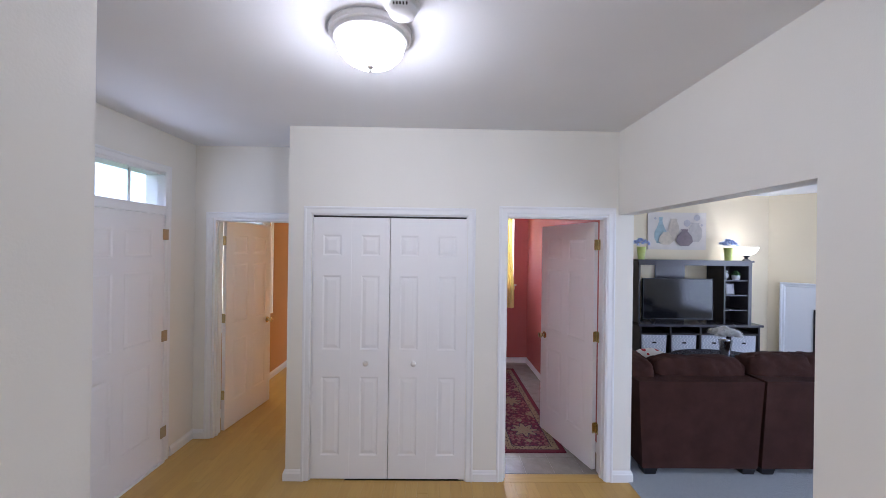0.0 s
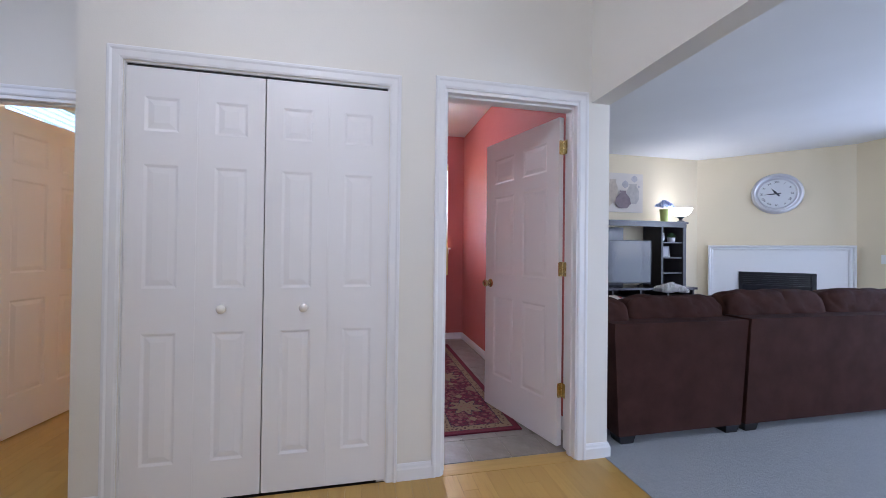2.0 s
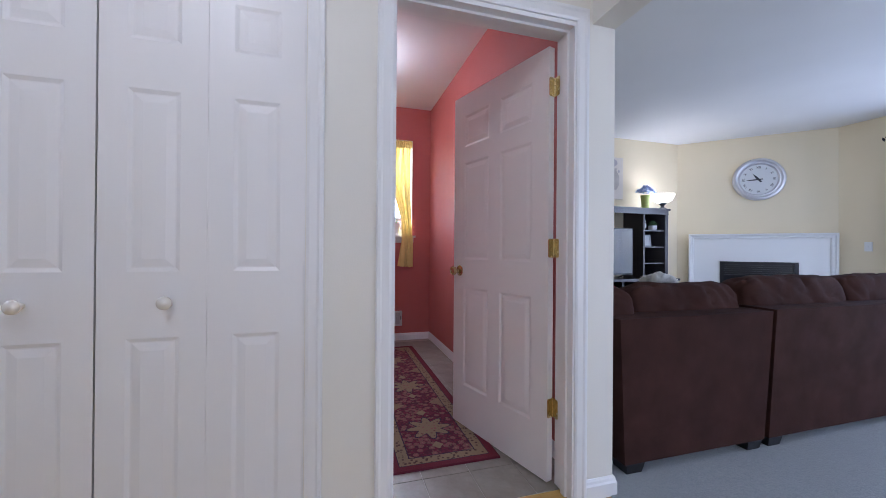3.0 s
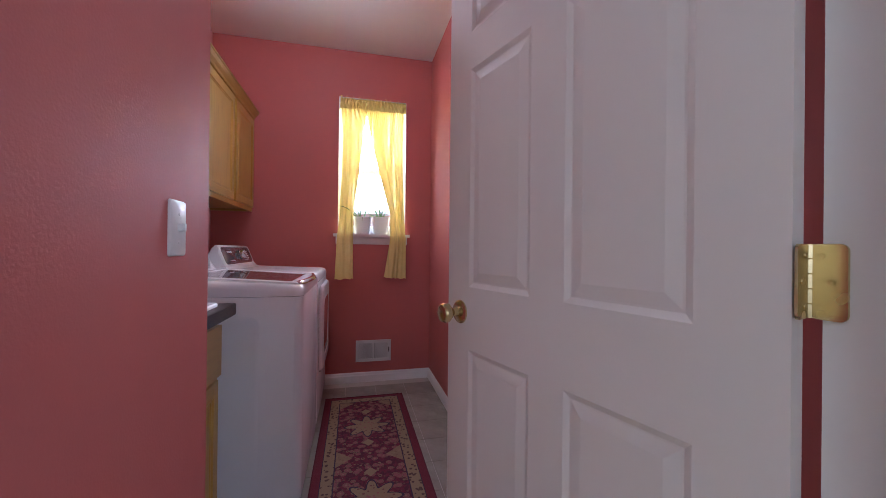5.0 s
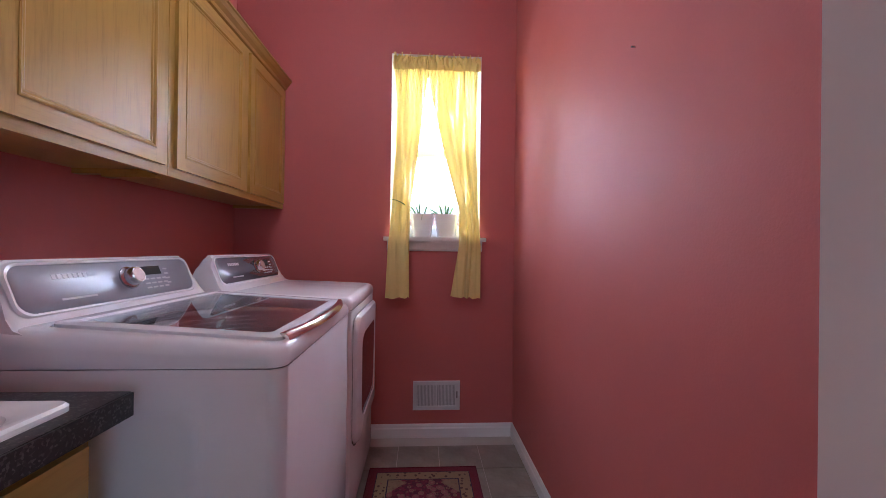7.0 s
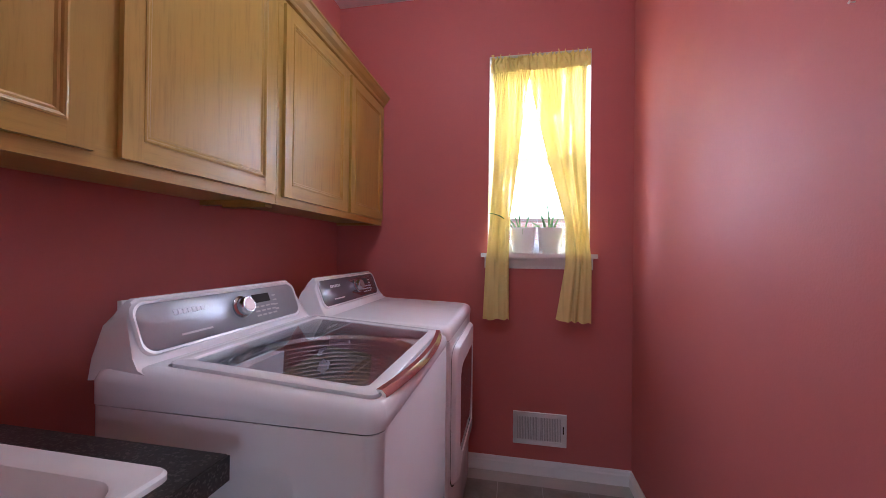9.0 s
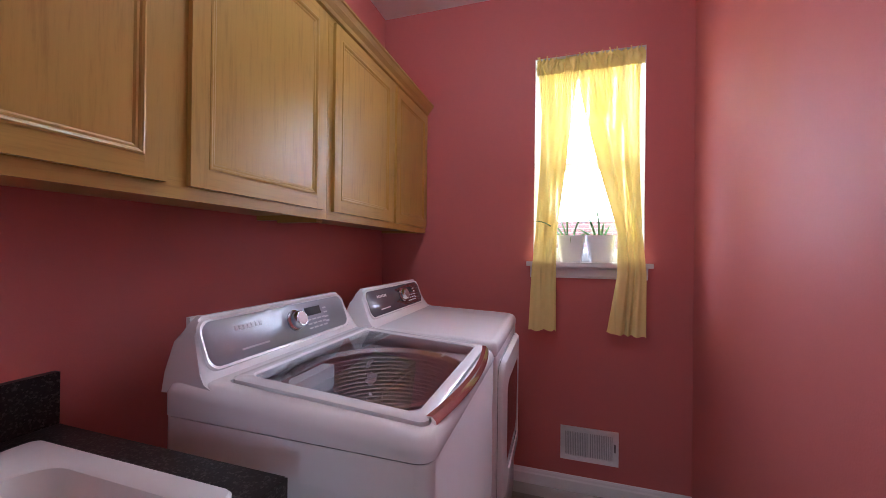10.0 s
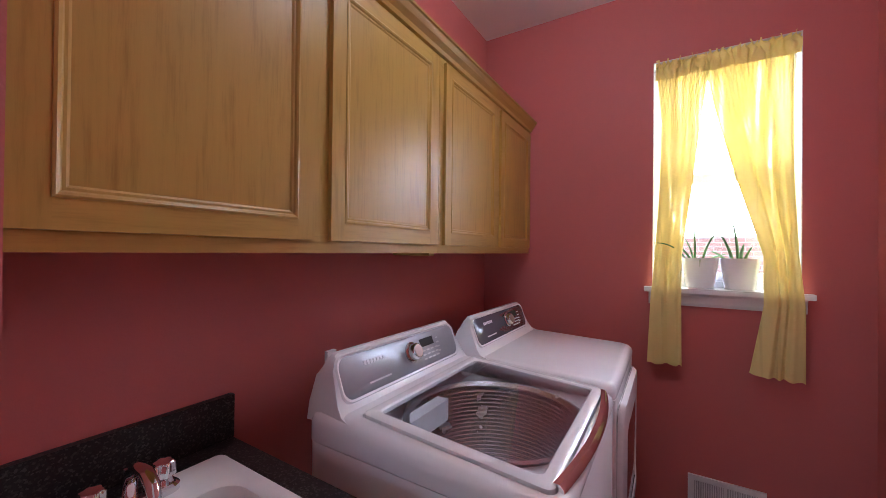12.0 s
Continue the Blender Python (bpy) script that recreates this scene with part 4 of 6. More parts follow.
def appliance(name, y0, y1, label, washer):
    """A top-load washer or its matching dryer, front towards +x."""
    yc, half = (y0 + y1) / 2, (y1 - y0) / 2
    ob = thing(name, pose(0, 0, 0), label, "washing machine" if washer else "dryer")
    back, front, seam = 0.148, 0.802, 0.927
    outline = lambda inset, r=0.03: bowed(rrect((back + front) / 2, yc, front - back - 2 * inset, 2 * half - 2 * inset, r, 8), front, yc, half, 0.028)
    loops = [[(x, y, z) for x, y in outline(i)] for i, z in ((0.012, 0.035), (0.004, 0.045), (0.0, 0.07), (0.0, seam - 0.003), (0.0012, seam - 0.0012))]
    part("body", loft(loops, True, False), M_APPL, ob, "white enamel cabinet", None, True)
    flat = 0.036 if washer else 0.020
    z_top = 1.009 if washer else 1.002
    z = lambda x, dz=0.0: z_top + top_height(x, flat) + dz
    rim = [[(x, y, seam + 0.0002) for x, y in outline(0.0012)], [(x, y, seam + 0.002) for x, y in outline(-0.0015)], [(x, y, z(x, -0.030)) for x, y in outline(-0.003, 0.035)], [(x, y, z(x, -0.012)) for x, y in outline(0.003, 0.035)], [(x, y, z(x, -0.003)) for x, y in outline(0.014, 0.035)], [(x, y, z(x)) for x, y in outline(0.024, 0.03)]]
    if washer:
        hole = lambda inset: rrect(0.538, yc + 0.010, 0.49 - 2 * inset, 0.620 - 2 * inset, 0.02, 8)
        rim += [[(x, y, z(x)) for x, y in hole(0)], [(x, y, z(x, -0.035)) for x, y in hole(0)]]
        part("top_cover", loft(rim), M_APPL, ob, "white moulded top cover", None, True)
        lid = part("lid", loft([[(x, y, z(x, dz)) for x, y in hole(i)] for i, dz in ((0.004, -0.012), (0.004, 0.006), (0.010, 0.010), (0.032, 0.010), (0.036, 0.006), (0.036, -0.008), (0.004, -0.012))]), M_APPL, ob, "white lid frame", None, True)
        p = part("lid_glass", loft([[(x, y, z(x, dz)) for x, y in hole(0.034)] for dz in (0.000, 0.006)], True, True), M_SMOKE, lid, "smoked see-through glass")
        p.visible_shadow = False
        ribs = []
        for k in range(26):
            d = -0.070 - 0.0135 * k
            ribs += [(0.2365, d), (0.239, d - 0.004), (0.239, d - 0.008), (0.2365, d - 0.011)]
        part("drum", lathe([(0.262, -0.052), (0.250, -0.050), (0.236, -0.060), *ribs, (0.10, -0.45), (0, -0.45)], 48), M_STEEL, ob, "ribbed stainless drum", pose(0.53, yc, z_top), True)
        part("tub_ring", loft([[(x, y, z_top - 0.066) for x, y in rrect(0.515, yc, 0.55, 0.62, 0.05, 12)], [(0.53 + 0.255 * math.cos(radians(a)), yc + 0.255 * math.sin(radians(a)), z_top - 0.062) for a in [(-90 + 90 * q + 90 * k / 12) for q in range(4) for k in range(13)]]]), M_APPL, ob, "white plastic tub ring", None, True)
        part("agitator", lathe([(0, 0.05), (0.05, 0.045), (0.09, 0.02), (0.18, 0.004), (0.2, 0)], 32), M_CONSOLE, ob, "grey wash plate", pose(0.53, yc, z_top - 0.449), True)
        part("dispenser", boxes((0.325, yc - 0.20, z_top - 0.12, 0.365, yc + 0.02, z_top - 0.055), bevel=0.012, segments=3), M_APPL, ob, "white detergent drawer")
        bar = []
        for k in range(25):
            u = -1 + k / 12
            bar.append((0.789 + 0.026 * (1 - u * u), yc + 0.008 + u * 0.285, z(0.79, 0.004)))
        bm = bmesh.new()
        rings = []
        for p in bar:
            rings.append([Vector(p) + Vector(q) for q in ((-0.016, 0, 0.0095), (-0.004, 0, 0.009), (0.004, 0, 0.001), (0.006, 0, -0.006), (0.000, 0, -0.008), (-0.012, 0, 0.002))])
        loft(rings, True, True, bm)
        part("lid_handle", bm, plain("bright_chrome", (0.84, 0.83, 0.82), 0.14, 1.0), lid, "bright chrome front strip", None, True)
    else:
        part("top_cover", loft(rim, False, True), M_APPL, ob, "smooth white top", None, True)
        yy, zz = (yc - 0.285, yc + 0.285), (0.36, 0.885)
        fx = lambda y: front + 0.028 * (1 - min(1.0, abs(y - yc) / half) ** 2)
        lp = []
        for i, dx in ((-0.012, -0.004), (-0.010, 0.004), (0.0, 0.016), (0.012, 0.018), (0.075, 0.016), (0.080, 0.010)):
            lp.append([(fx(y) + dx, y, q) for y, q in rrect(yc, 0.6225, 0.570 - 2 * i, 0.525 - 2 * i, 0.06, 8)])
        door = part("door", loft(lp), M_APPL, ob, "white rounded door frame", None, True)
        # flat dark sheet painted for the shade in the gap round the door
        part("door_gap_shade", loft([[(fx(y) + 0.0015, y, q) for y, q in rrect(yc, 0.6225, 0.602, 0.557, 0.06, 8)]], True), M_DARK, ob)
        part("door_glass", loft([[(fx(y) + 0.011, y, q) for y, q in rrect(yc, 0.6225, 0.412, 0.367, 0.05, 8)]], True), plain("dark_door_glass", (0.03, 0.015, 0.018), 0.05), door, "dark tinted glass", None, True)
    # sloping console
    k = -0.040 if washer else 0.0
    prof = [(max(x + k, 0.138), q) for x, q in [(0.152, 0.975), (0.166, 1.02), (0.190, 1.09), (0.205, 1.130), (0.218, 1.146), (0.232, 1.146), (0.243, 1.134), (0.285, 1.026), (0.303, 1.004), (0.340, 0.990)]]
    loops = []
    for u in (-1, -0.985, -0.96, -0.93, 0.93, 0.96, 0.985, 1):
        e = max(0.0, (abs(u) - 0.93) / 0.07)
        loops.append([(x, yc + u * (half - 0.006) - math.copysign(0.030 * max(0.0, (q - 0.985) / 0.16), u), q - 0.9 * e ** 2.2 * max(0.0, q - 1.10)) for x, q in prof])
    part("console", loft(loops, True, True), M_APPL, ob, "white moulded control console", None, True)
    a, b = Vector((0.2440 + k, 0, 1.1320)), Vector((0.2845 + k, 0, 1.0280))
    up, out = (a - b).normalized(), Vector((0.104, 0, 0.0405)).normalized()
    mid = (a + b) / 2
    m = Matrix((( 0, up.x, out.x, mid.x), (1, 0, 0, yc - 0.006), (0, up.z, out.z, mid.z), (0, 0, 0, 1)))
    w = 2 * half - 0.095
    panel = part("control_panel", loft([[(x, y, q) for x, y in rrect(0, 0, w - 2 * i, 0.112 - 2 * i, 0.030, 6)] for i, q in ((0, 0.0), (0, 0.003), (0.003, 0.005))], False, True), M_CONSOLE if washer else M_CONSOLE2, ob, "glossy grey control panel", m, True)
    part("bezel", loft([[(x, y, q) for x, y in rrect(0, 0, w + 2 * i, 0.112 + 2 * i, 0.032, 6)] for i, q in ((0.001, 0.005), (0.006, 0.006), (0.010, 0.001))]), M_APPL, panel, "", None, True)
    dx = 0.016 if washer else 0.055
    part("dial", lathe([(0.034, 0.004), (0.034, 0.010), (0.030, 0.013), (0.027, 0.014), (0.026, 0.032), (0.023, 0.036), (0, 0.036)], 36), plain("dial_chrome", (0.50, 0.50, 0.52), 0.20, 1.0), panel, "chrome rotary dial", pose(dx, 0.004, 0), True)
    part("dial_cap", lathe([(0.0, 0.0385), (0.019, 0.0380), (0.021, 0.0362)], 28), M_ROSE, panel, "", pose(dx, 0.004, 0), True)
    part("display", boxes((dx + 0.055, 0.008, 0.005, dx + 0.135, 0.036, 0.0062)), M_DARK, panel, "black display window")
    part("button_prints", boxes(*[(dx + 0.056 + 0.026 * i, -0.008 - 0.014 * k, 0.005, dx + 0.074 + 0.026 * i, -0.003 - 0.014 * k, 0.0058) for i in range(4) for k in range(3)]), M_MARK, panel)
    part("button_prints", boxes(*[(dx + 0.150 + 0.028 * i, 0.022 - 0.016 * k, 0.005, dx + 0.168 + 0.028 * i, 0.027 - 0.016 * k, 0.0058) for i in range(1) for k in range(4)]), M_MARK, panel)
    part("maker_mark", boxes(*[(-0.205 + 0.0135 * k, 0.018, 0.005, -0.1955 + 0.0135 * k, 0.030, 0.0056) for k in range(7)]), M_MARK, panel)
    part("model_print", boxes((-0.20, -0.036, 0.005, -0.105, -0.031, 0.0056)), M_MARK, panel)
    if washer:
        part("hose_clip", boxes((0.124, y0 + 0.075, 1.00, 0.136, y0 + 0.107, 1.137), bevel=0.004), M_WHITEP, ob)
    part("side_pressing", loft([[(x, y0 - dy, q) for x, q in rrect(0.44, 0.50, 0.40 - 2 * i, 0.70 - 2 * i, 0.04, 6)] for i, dy in ((0.0, -0.001), (0.012, 0.0022), (0.020, 0.0022))], False, True), M_APPL, ob, "", None, True)
    for x in (0.12, 0.74):
        for y in (y0 + 0.06, y1 - 0.06):
            part("foot", lathe([(0, 0), (0.022, 0), (0.022, 0.012), (0.012, 0.016), (0.012, 0.04), (0, 0.04)], 14), M_BLACK, ob, "black levelling foot", pose(x, y, 0))
    return ob


appliance("washing_machine", 4.400, 5.085, "white top-load washing machine with grey console and glass lid", True)
appliance("dryer", 5.108, 5.793, "white dryer with dark console and rounded front door", False)

# ---- laundry: runner rug ----


def rug_material(w, l):
    n = Nodes("persian_runner_pile")
    sep = n.add("ShaderNodeSeparateXYZ", Vector=n.coord)
    x, y = sep.outputs[0], sep.outputs[1]
    ax = n.maths("ABSOLUTE", x)
    ay = n.maths("ABSOLUTE", y)
    edge = n.maths("MINIMUM", n.maths("SUBTRACT", w / 2, ax), n.maths("SUBTRACT", l / 2, ay))
    # medallions repeat along the runner
    my = n.maths("PINGPONG", n.maths("ABSOLUTE", n.maths("ADD", y, 0.04)), 0.35)
    r = n.maths("SQRT", n.maths("ADD", n.maths("MULTIPLY", x, x), n.maths("MULTIPLY", my, my)))
    ang = n.maths("ARCTAN2", my, ax)
    star = n.maths("ADD", 0.108, n.maths("MULTIPLY", n.maths("COSINE", n.maths("MULTIPLY", ang, 8.0)), 0.030))
    inside = n.maths("LESS_THAN", r, star)
    rim = n.maths("LESS_THAN", n.maths("ABSOLUTE", n.maths("SUBTRACT", r, star)), 0.006)
    core = n.maths("LESS_THAN", r, 0.048)
    small = n.add("ShaderNodeTexVoronoi", Vector=n.coord, Scale=27.0)
    flower = n.maths("LESS_THAN", small.outputs["Distance"], 0.36)
    bud = n.maths("LESS_THAN", small.outputs["Distance"], 0.13)
    scroll = n.add("ShaderNodeTexVoronoi", Vector=n.coord, Scale=42.0)
    vine = n.maths("LESS_THAN", scroll.outputs["Distance"], 0.26)
    dark = n.noise(55, 3)
    crimson, wine, gold, navy, rose = (0.17, 0.010, 0.040), (0.085, 0.006, 0.030), (0.31, 0.23, 0.13), (0.035, 0.018, 0.05), (0.34, 0.12, 0.12)
    field = n.mix(n.ramp(dark, (0.45, (0, 0, 0)), (0.55, (1, 1, 1))), crimson, wine)
    ring = n.maths("LESS_THAN", n.maths("ABSOLUTE", n.maths("SUBTRACT", small.outputs["Distance"], 0.42)), 0.035)
    field = n.mix(n.maths("MULTIPLY", vine, 0.6), field, (0.22, 0.12, 0.08))
    field = n.mix(n.maths("MULTIPLY", ring, 0.7), field, gold)
    field = n.mix(n.maths("MULTIPLY", flower, 0.75), field, rose)
    field = n.mix(n.maths("MULTIPLY", bud, 0.9), field, gold)
    medal = n.mix(n.maths("MULTIPLY", vine, 0.85), gold, (0.17, 0.05, 0.05))
    medal = n.mix(core, medal, n.mix(vine, gold, rose))
    field = n.mix(inside, field, medal)
    gem = n.maths("LESS_THAN", n.maths("ADD", n.maths("MULTIPLY", ax, 30.0), n.maths("MULTIPLY", n.maths("ABSOLUTE", n.maths("SUBTRACT", my, 0.205)), 26.0)), 1.0)
    field = n.mix(gem, field, gold)
    field = n.mix(rim, field, navy)
    # corner spandrels between the medallions
    far = n.maths("GREATER_THAN", n.maths("ADD", n.maths("MULTIPLY", ax, 0.9), n.maths("MULTIPLY", my, 1.0)), 0.43)
    field = n.mix(n.maths("MULTIPLY", far, 0.8), field, n.mix(vine, gold, (0.25, 0.15, 0.09)))
    border = n.mix(n.maths("LESS_THAN", scroll.outputs["Distance"], 0.33), gold, n.mix(bud, (0.10, 0.05, 0.04), rose))
    c = n.mix(n.maths("LESS_THAN", edge, 0.105), field, navy)
    c = n.mix(n.maths("LESS_THAN", edge, 0.099), c, border)
    c = n.mix(n.maths("LESS_THAN", edge, 0.043), c, navy)
    c = n.mix(n.maths("LESS_THAN", edge, 0.039), c, (0.16, 0.008, 0.028))
    pile = n.noise(700, 2)
    c = n.mix(n.maths("MULTIPLY", pile, 0.35), c, (0.02, 0.01, 0.012))
    return n.finish(c, 0.92, pile, 0.6, 0.003)


rug = thing("runner_rug", pose(1.110, 4.450, 0.0055), "crimson and gold Persian-pattern runner on the tile floor", "rug")
bm = bmesh.new()
nx, ny, rw, rl = 12, 48, 0.56, 2.28
g = [[bm.verts.new((-rw / 2 + rw * i / nx, -rl / 2 + rl * k / ny, 0.008 + 0.0012 * noise.noise((i * 0.6, k * 0.5, 3)))) for i in range(nx + 1)] for k in range(ny + 1)]
for a, b in zip(g, g[1:]):
    for i in range(nx):
        bm.faces.new((a[i], a[i + 1], b[i + 1], b[i]))
bm.normal_update()
bmesh.ops.solidify(bm, geom=bm.faces[:], thickness=0.0075)
part("carpet_field", bm, rug_material(rw, rl), rug, "patterned wool field", None, True)
part("binding", sweep([(-rw / 2, -rl / 2), (rw / 2, -rl / 2), (rw / 2, rl / 2), (-rw / 2, rl / 2)], [(0.002, 0.0), (-0.004, 0.0), (-0.005, 0.005), (-0.003, 0.009), (0.002, 0.0095)], None, None, True), plain("wine_binding", (0.10, 0.006, 0.02), 0.9), rug, "wine red bound edge")

# ---- living room ----
M_ESP = plain("espresso_veneer", (0.022, 0.017, 0.017), 0.32, 0, 40, 0.05, 0.2)
# paler, bluish copy of the espresso: sheen on the lit faces put into colour
M_ESP_SHEEN = plain("espresso_sheen", (0.06, 0.055, 0.065), 0.25, 0, 40, 0.04, 0.15)


def pillow(w, d, h, n=3.2, wrinkle=0.012, seed=0, cuts=14):
    """A stuffed cushion: a rounded box with sags and creases."""
    bm = bmesh.new()
    bmesh.ops.create_cube(bm, size=2)
    bmesh.ops.subdivide_edges(bm, edges=bm.edges[:], cuts=cuts, use_grid_fill=True)
    for v in bm.verts:
        p = v.co
        r = (abs(p.x) ** n + abs(p.y) ** n + abs(p.z) ** n) ** (-1 / n)
        q = p * r
        s = Vector((q.x * w / 2, q.y * d / 2, q.z * h / 2))
        k = wrinkle * (0.8 * noise.noise((s.x * 5 + seed, s.y * 9, s.z * 6)) - 0.9 * (1 - abs(noise.noise((s.x * 9 + 3 * s.z, s.y * 12 + seed, s.z * 5)))) ** 6 + 0.4 * noise.noise((s.x * 24, s.y * 12 + seed, s.z * 20)))
        v.co = s + q.normalized() * k
    return bm


def tapered(bm, bot, top, z0, z1):
    v = [bm.verts.new((x, y, z)) for r, z in ((bot, z0), (top, z1)) for x, y in ((r[0], r[1]), (r[2], r[1]), (r[2], r[3]), (r[0], r[3]))]
    for q in ((0, 3, 2, 1), (4, 5, 6, 7), (0, 1, 5, 4), (1, 2, 6, 5), (2, 3, 7, 6), (3, 0, 4, 7)):
        bm.faces.new([v[i] for i in q])
    return bm


def sofa_body(bot, top, z0, z1, bevel=0.03):
    bm = tapered(bmesh.new(), bot, top, z0, z1)
    soften(bm, bevel, 3)
    return bm


def foot(parent, x, y):
    part("foot", tapered(bmesh.new(), (x - 0.045, y - 0.045, x + 0.045, y + 0.045), (x - 0.06, y - 0.06, x + 0.06, y + 0.06), 0.005, 0.085), M_BLACK, parent, "short dark tapered foot")


corner = thing("sofa", pose(0, 0, 0), "dark brown microfibre corner section of a sofa on carpet", "sofa", "sectional sofa")
part("back", sofa_body((1.900, 2.995, 2.836, 3.26), (1.850, 2.975, 2.872, 3.24), 0.060, 0.765), M_BROWN, corner, "", None, True)
part("side_back", sofa_body((1.935, 3.262, 2.10, 4.02), (1.85, 3.242, 2.09, 4.05), 0.075, 0.770), M_BROWN, corner, "", None, True)
part("seat", sofa_body((2.102, 3.262, 2.800, 4.02), (2.095, 3.245, 2.865, 4.05), 0.08, 0.30), M_BROWN, corner, "", None, True)
part("seat_cushion", pillow(0.76, 0.80, 0.19, 5, 0.008, 1), M_BROWN, corner, "", pose(2.475, 3.66, 0.385), True)
part("back_cushion", pillow(0.82, 0.24, 0.44, 5.5, 0.017, 2, 30), M_BROWN, corner, "plump creased back cushion", pose(2.475, 3.225, 0.690, -8), True)
part("side_cushion", pillow(0.25, 0.92, 0.44, 5.5, 0.017, 3, 30), M_BROWN, corner, "plump creased back cushion", pose(1.955, 3.53, 0.690, 0, -4), True)
for x, y in ((1.97, 3.055), (2.775, 3.055), (1.99, 3.96), (2.755, 3.96)):
    foot(corner, x, y)

long_sofa = thing("sofa", pose(0, 0, 0), "dark brown microfibre two-seat section of a sofa on carpet", "sofa", "sectional sofa")
part("back", sofa_body((2.872, 2.995, 4.95, 3.26), (2.884, 2.965, 4.98, 3.24), 0.060, 0.775), M_BROWN, long_sofa, "", None, True)
part("seat", sofa_body((2.935, 3.262, 4.80, 3.97), (2.892, 3.245, 4.80, 4.00), 0.08, 0.30), M_BROWN, long_sofa, "", None, True)
part("armrest", sofa_body((4.802, 3.262, 4.95, 3.98), (4.79, 3.245, 5.01, 4.00), 0.075, 0.62, 0.05), M_BROWN, long_sofa, "", None, True)
for k, x in enumerate((3.345, 4.275)):
    part("seat_cushion", pillow(0.92, 0.78, 0.19, 5, 0.008, 5 + k), M_BROWN, long_sofa, "", pose(x, 3.64, 0.385), True)
    part("back_cushion", pillow(0.925, 0.26, 0.45, 5.5, 0.017, 7 + k, 30), M_BROWN, long_sofa, "plump creased back cushion", pose(x, 3.215, 0.715, -8), True)
for x, y in ((2.935, 3.055), (4.88, 3.055), (2.99, 3.92), (4.88, 3.92)):
    foot(long_sofa, x, y)

n = Nodes("red_medallion_cloth")
cells = n.add("ShaderNodeTexVoronoi", Vector=n.coord, Scale=16.0)
M_THROW = n.finish(n.mix(n.maths("LESS_THAN", cells.outputs["Distance"], 0.36), (0.62, 0.56, 0.50), (0.36, 0.03, 0.03)), 0.9, n.noise(300, 2), 0.4)
throw = thing("throw_pillow", pose(2.30, 3.56, 0.655, 66, 0, 0), "red and cream patterned throw pillow on the sofa", "pillow")
part("cover", pillow(0.44, 0.44, 0.14, 2.6, 0.008, 11), M_THROW, throw, "", None, True)

table = thing("coffee_table", pose(3.85, 4.76, 0.0045), "dark espresso oval coffee table on the carpet", "table")
oval = lambda a, b: [(a * math.cos(2 * math.pi * k / 48), b * math.sin(2 * math.pi * k / 48)) for k in range(48)]
part("tabletop", loft([[(x, y, z) for x, y in oval(a, b)] for a, b, z in ((0.55, 0.31, 0.435), (0.565, 0.325, 0.442), (0.565, 0.325, 0.462), (0.555, 0.315, 0.470))], True, True), M_ESP_SHEEN, table, "", None, True)
part("apron", loft([[(x, y, z) for x, y in oval(0.49, 0.25)] for z in (0.36, 0.435)], True, False), M_ESP, table, "", None, True)
for sx in (-1, 1):
    for sy in (-1, 1):
        part("leg", tapered(bmesh.new(), (sx * 0.34 - 0.02, sy * 0.17 - 0.02, sx * 0.34 + 0.02, sy * 0.17 + 0.02), (sx * 0.34 - 0.032, sy * 0.17 - 0.032, sx * 0.34 + 0.032, sy * 0.17 + 0.032), 0, 0.36), M_ESP, table)

M_SILVER = plain("silver_vase", (0.55, 0.54, 0.55), 0.2, 1.0)
M_PETAL = plain("white_petals", (0.92, 0.91, 0.88), 0.7)
M_BLUEP = plain("blue_petals", (0.42, 0.52, 0.80), 0.7)
M_GREENL = plain("dull_green_leaf", (0.10, 0.20, 0.08), 0.6)
vase = thing("flower_vase", pose(3.90, 4.68, 0.475), "silver vase of white flowers on the coffee table", "vase")
part("vessel", lathe([(0, 0), (0.045, 0), (0.05, 0.02), (0.062, 0.12), (0.075, 0.22), (0.07, 0.22), (0.055, 0.1), (0, 0.05)], 24), M_SILVER, vase, "tapered silver vase", None, True)


def bloom(bm, centre, radius, petals, rings):
    for q in range(rings):
        f = (q + 1) / rings
        for k in range(petals):
            a = 2 * math.pi * (k + 0.5 * q) / petals
            d = Vector((math.cos(a) * f, math.sin(a) * f, 1.1 - f)).normalized()
            s = Vector((-math.sin(a), math.cos(a), 0)) * radius * 0.17
            o = Vector(centre)
            p = [o + d * radius * 0.15 - s * 0.5, o + d * radius * 0.15 + s * 0.5, o + d * radius * 0.8 + s, o + d * radius * (1.0 + 0.12 * random.random()) + Vector((0, 0, 0.15 * radius)), o + d * radius * 0.8 - s]
            bm.faces.new([bm.verts.new(v) for v in p])
    return bm


for k in range(15):
    a = 2.4 * k
    r = 0.023 * math.sqrt(k) * 1.6
    part("flower", bloom(bmesh.new(), (r * math.cos(a), r * math.sin(a), 0.275 + 0.05 * (1 - r / 0.14)), 0.066, 16, 6), M_PETAL, vase, "white bloom")

unit = thing("media_unit", pose(0, 0, 0), "espresso entertainment unit with hutch, shelves and cubbies", "media unit")
UX0, UX1, UB = 3.29, 5.035, TVY - 0.01
part("base_top", boxes((3.25, 5.50, 0.690, 5.135, UB, 0.722), bevel=0.006), M_ESP_SHEEN, unit)
for x in (3.28, 3.735, 4.19, 4.645, 5.085):
    part("upright", boxes((x, 5.535, 0.05, x + 0.026, UB, 0.69), bevel=0.002), M_ESP, unit)
part("cubby_shelf", boxes((3.306, 5.54, 0.560, 5.085, UB, 0.582), bevel=0.002), M_ESP, unit)
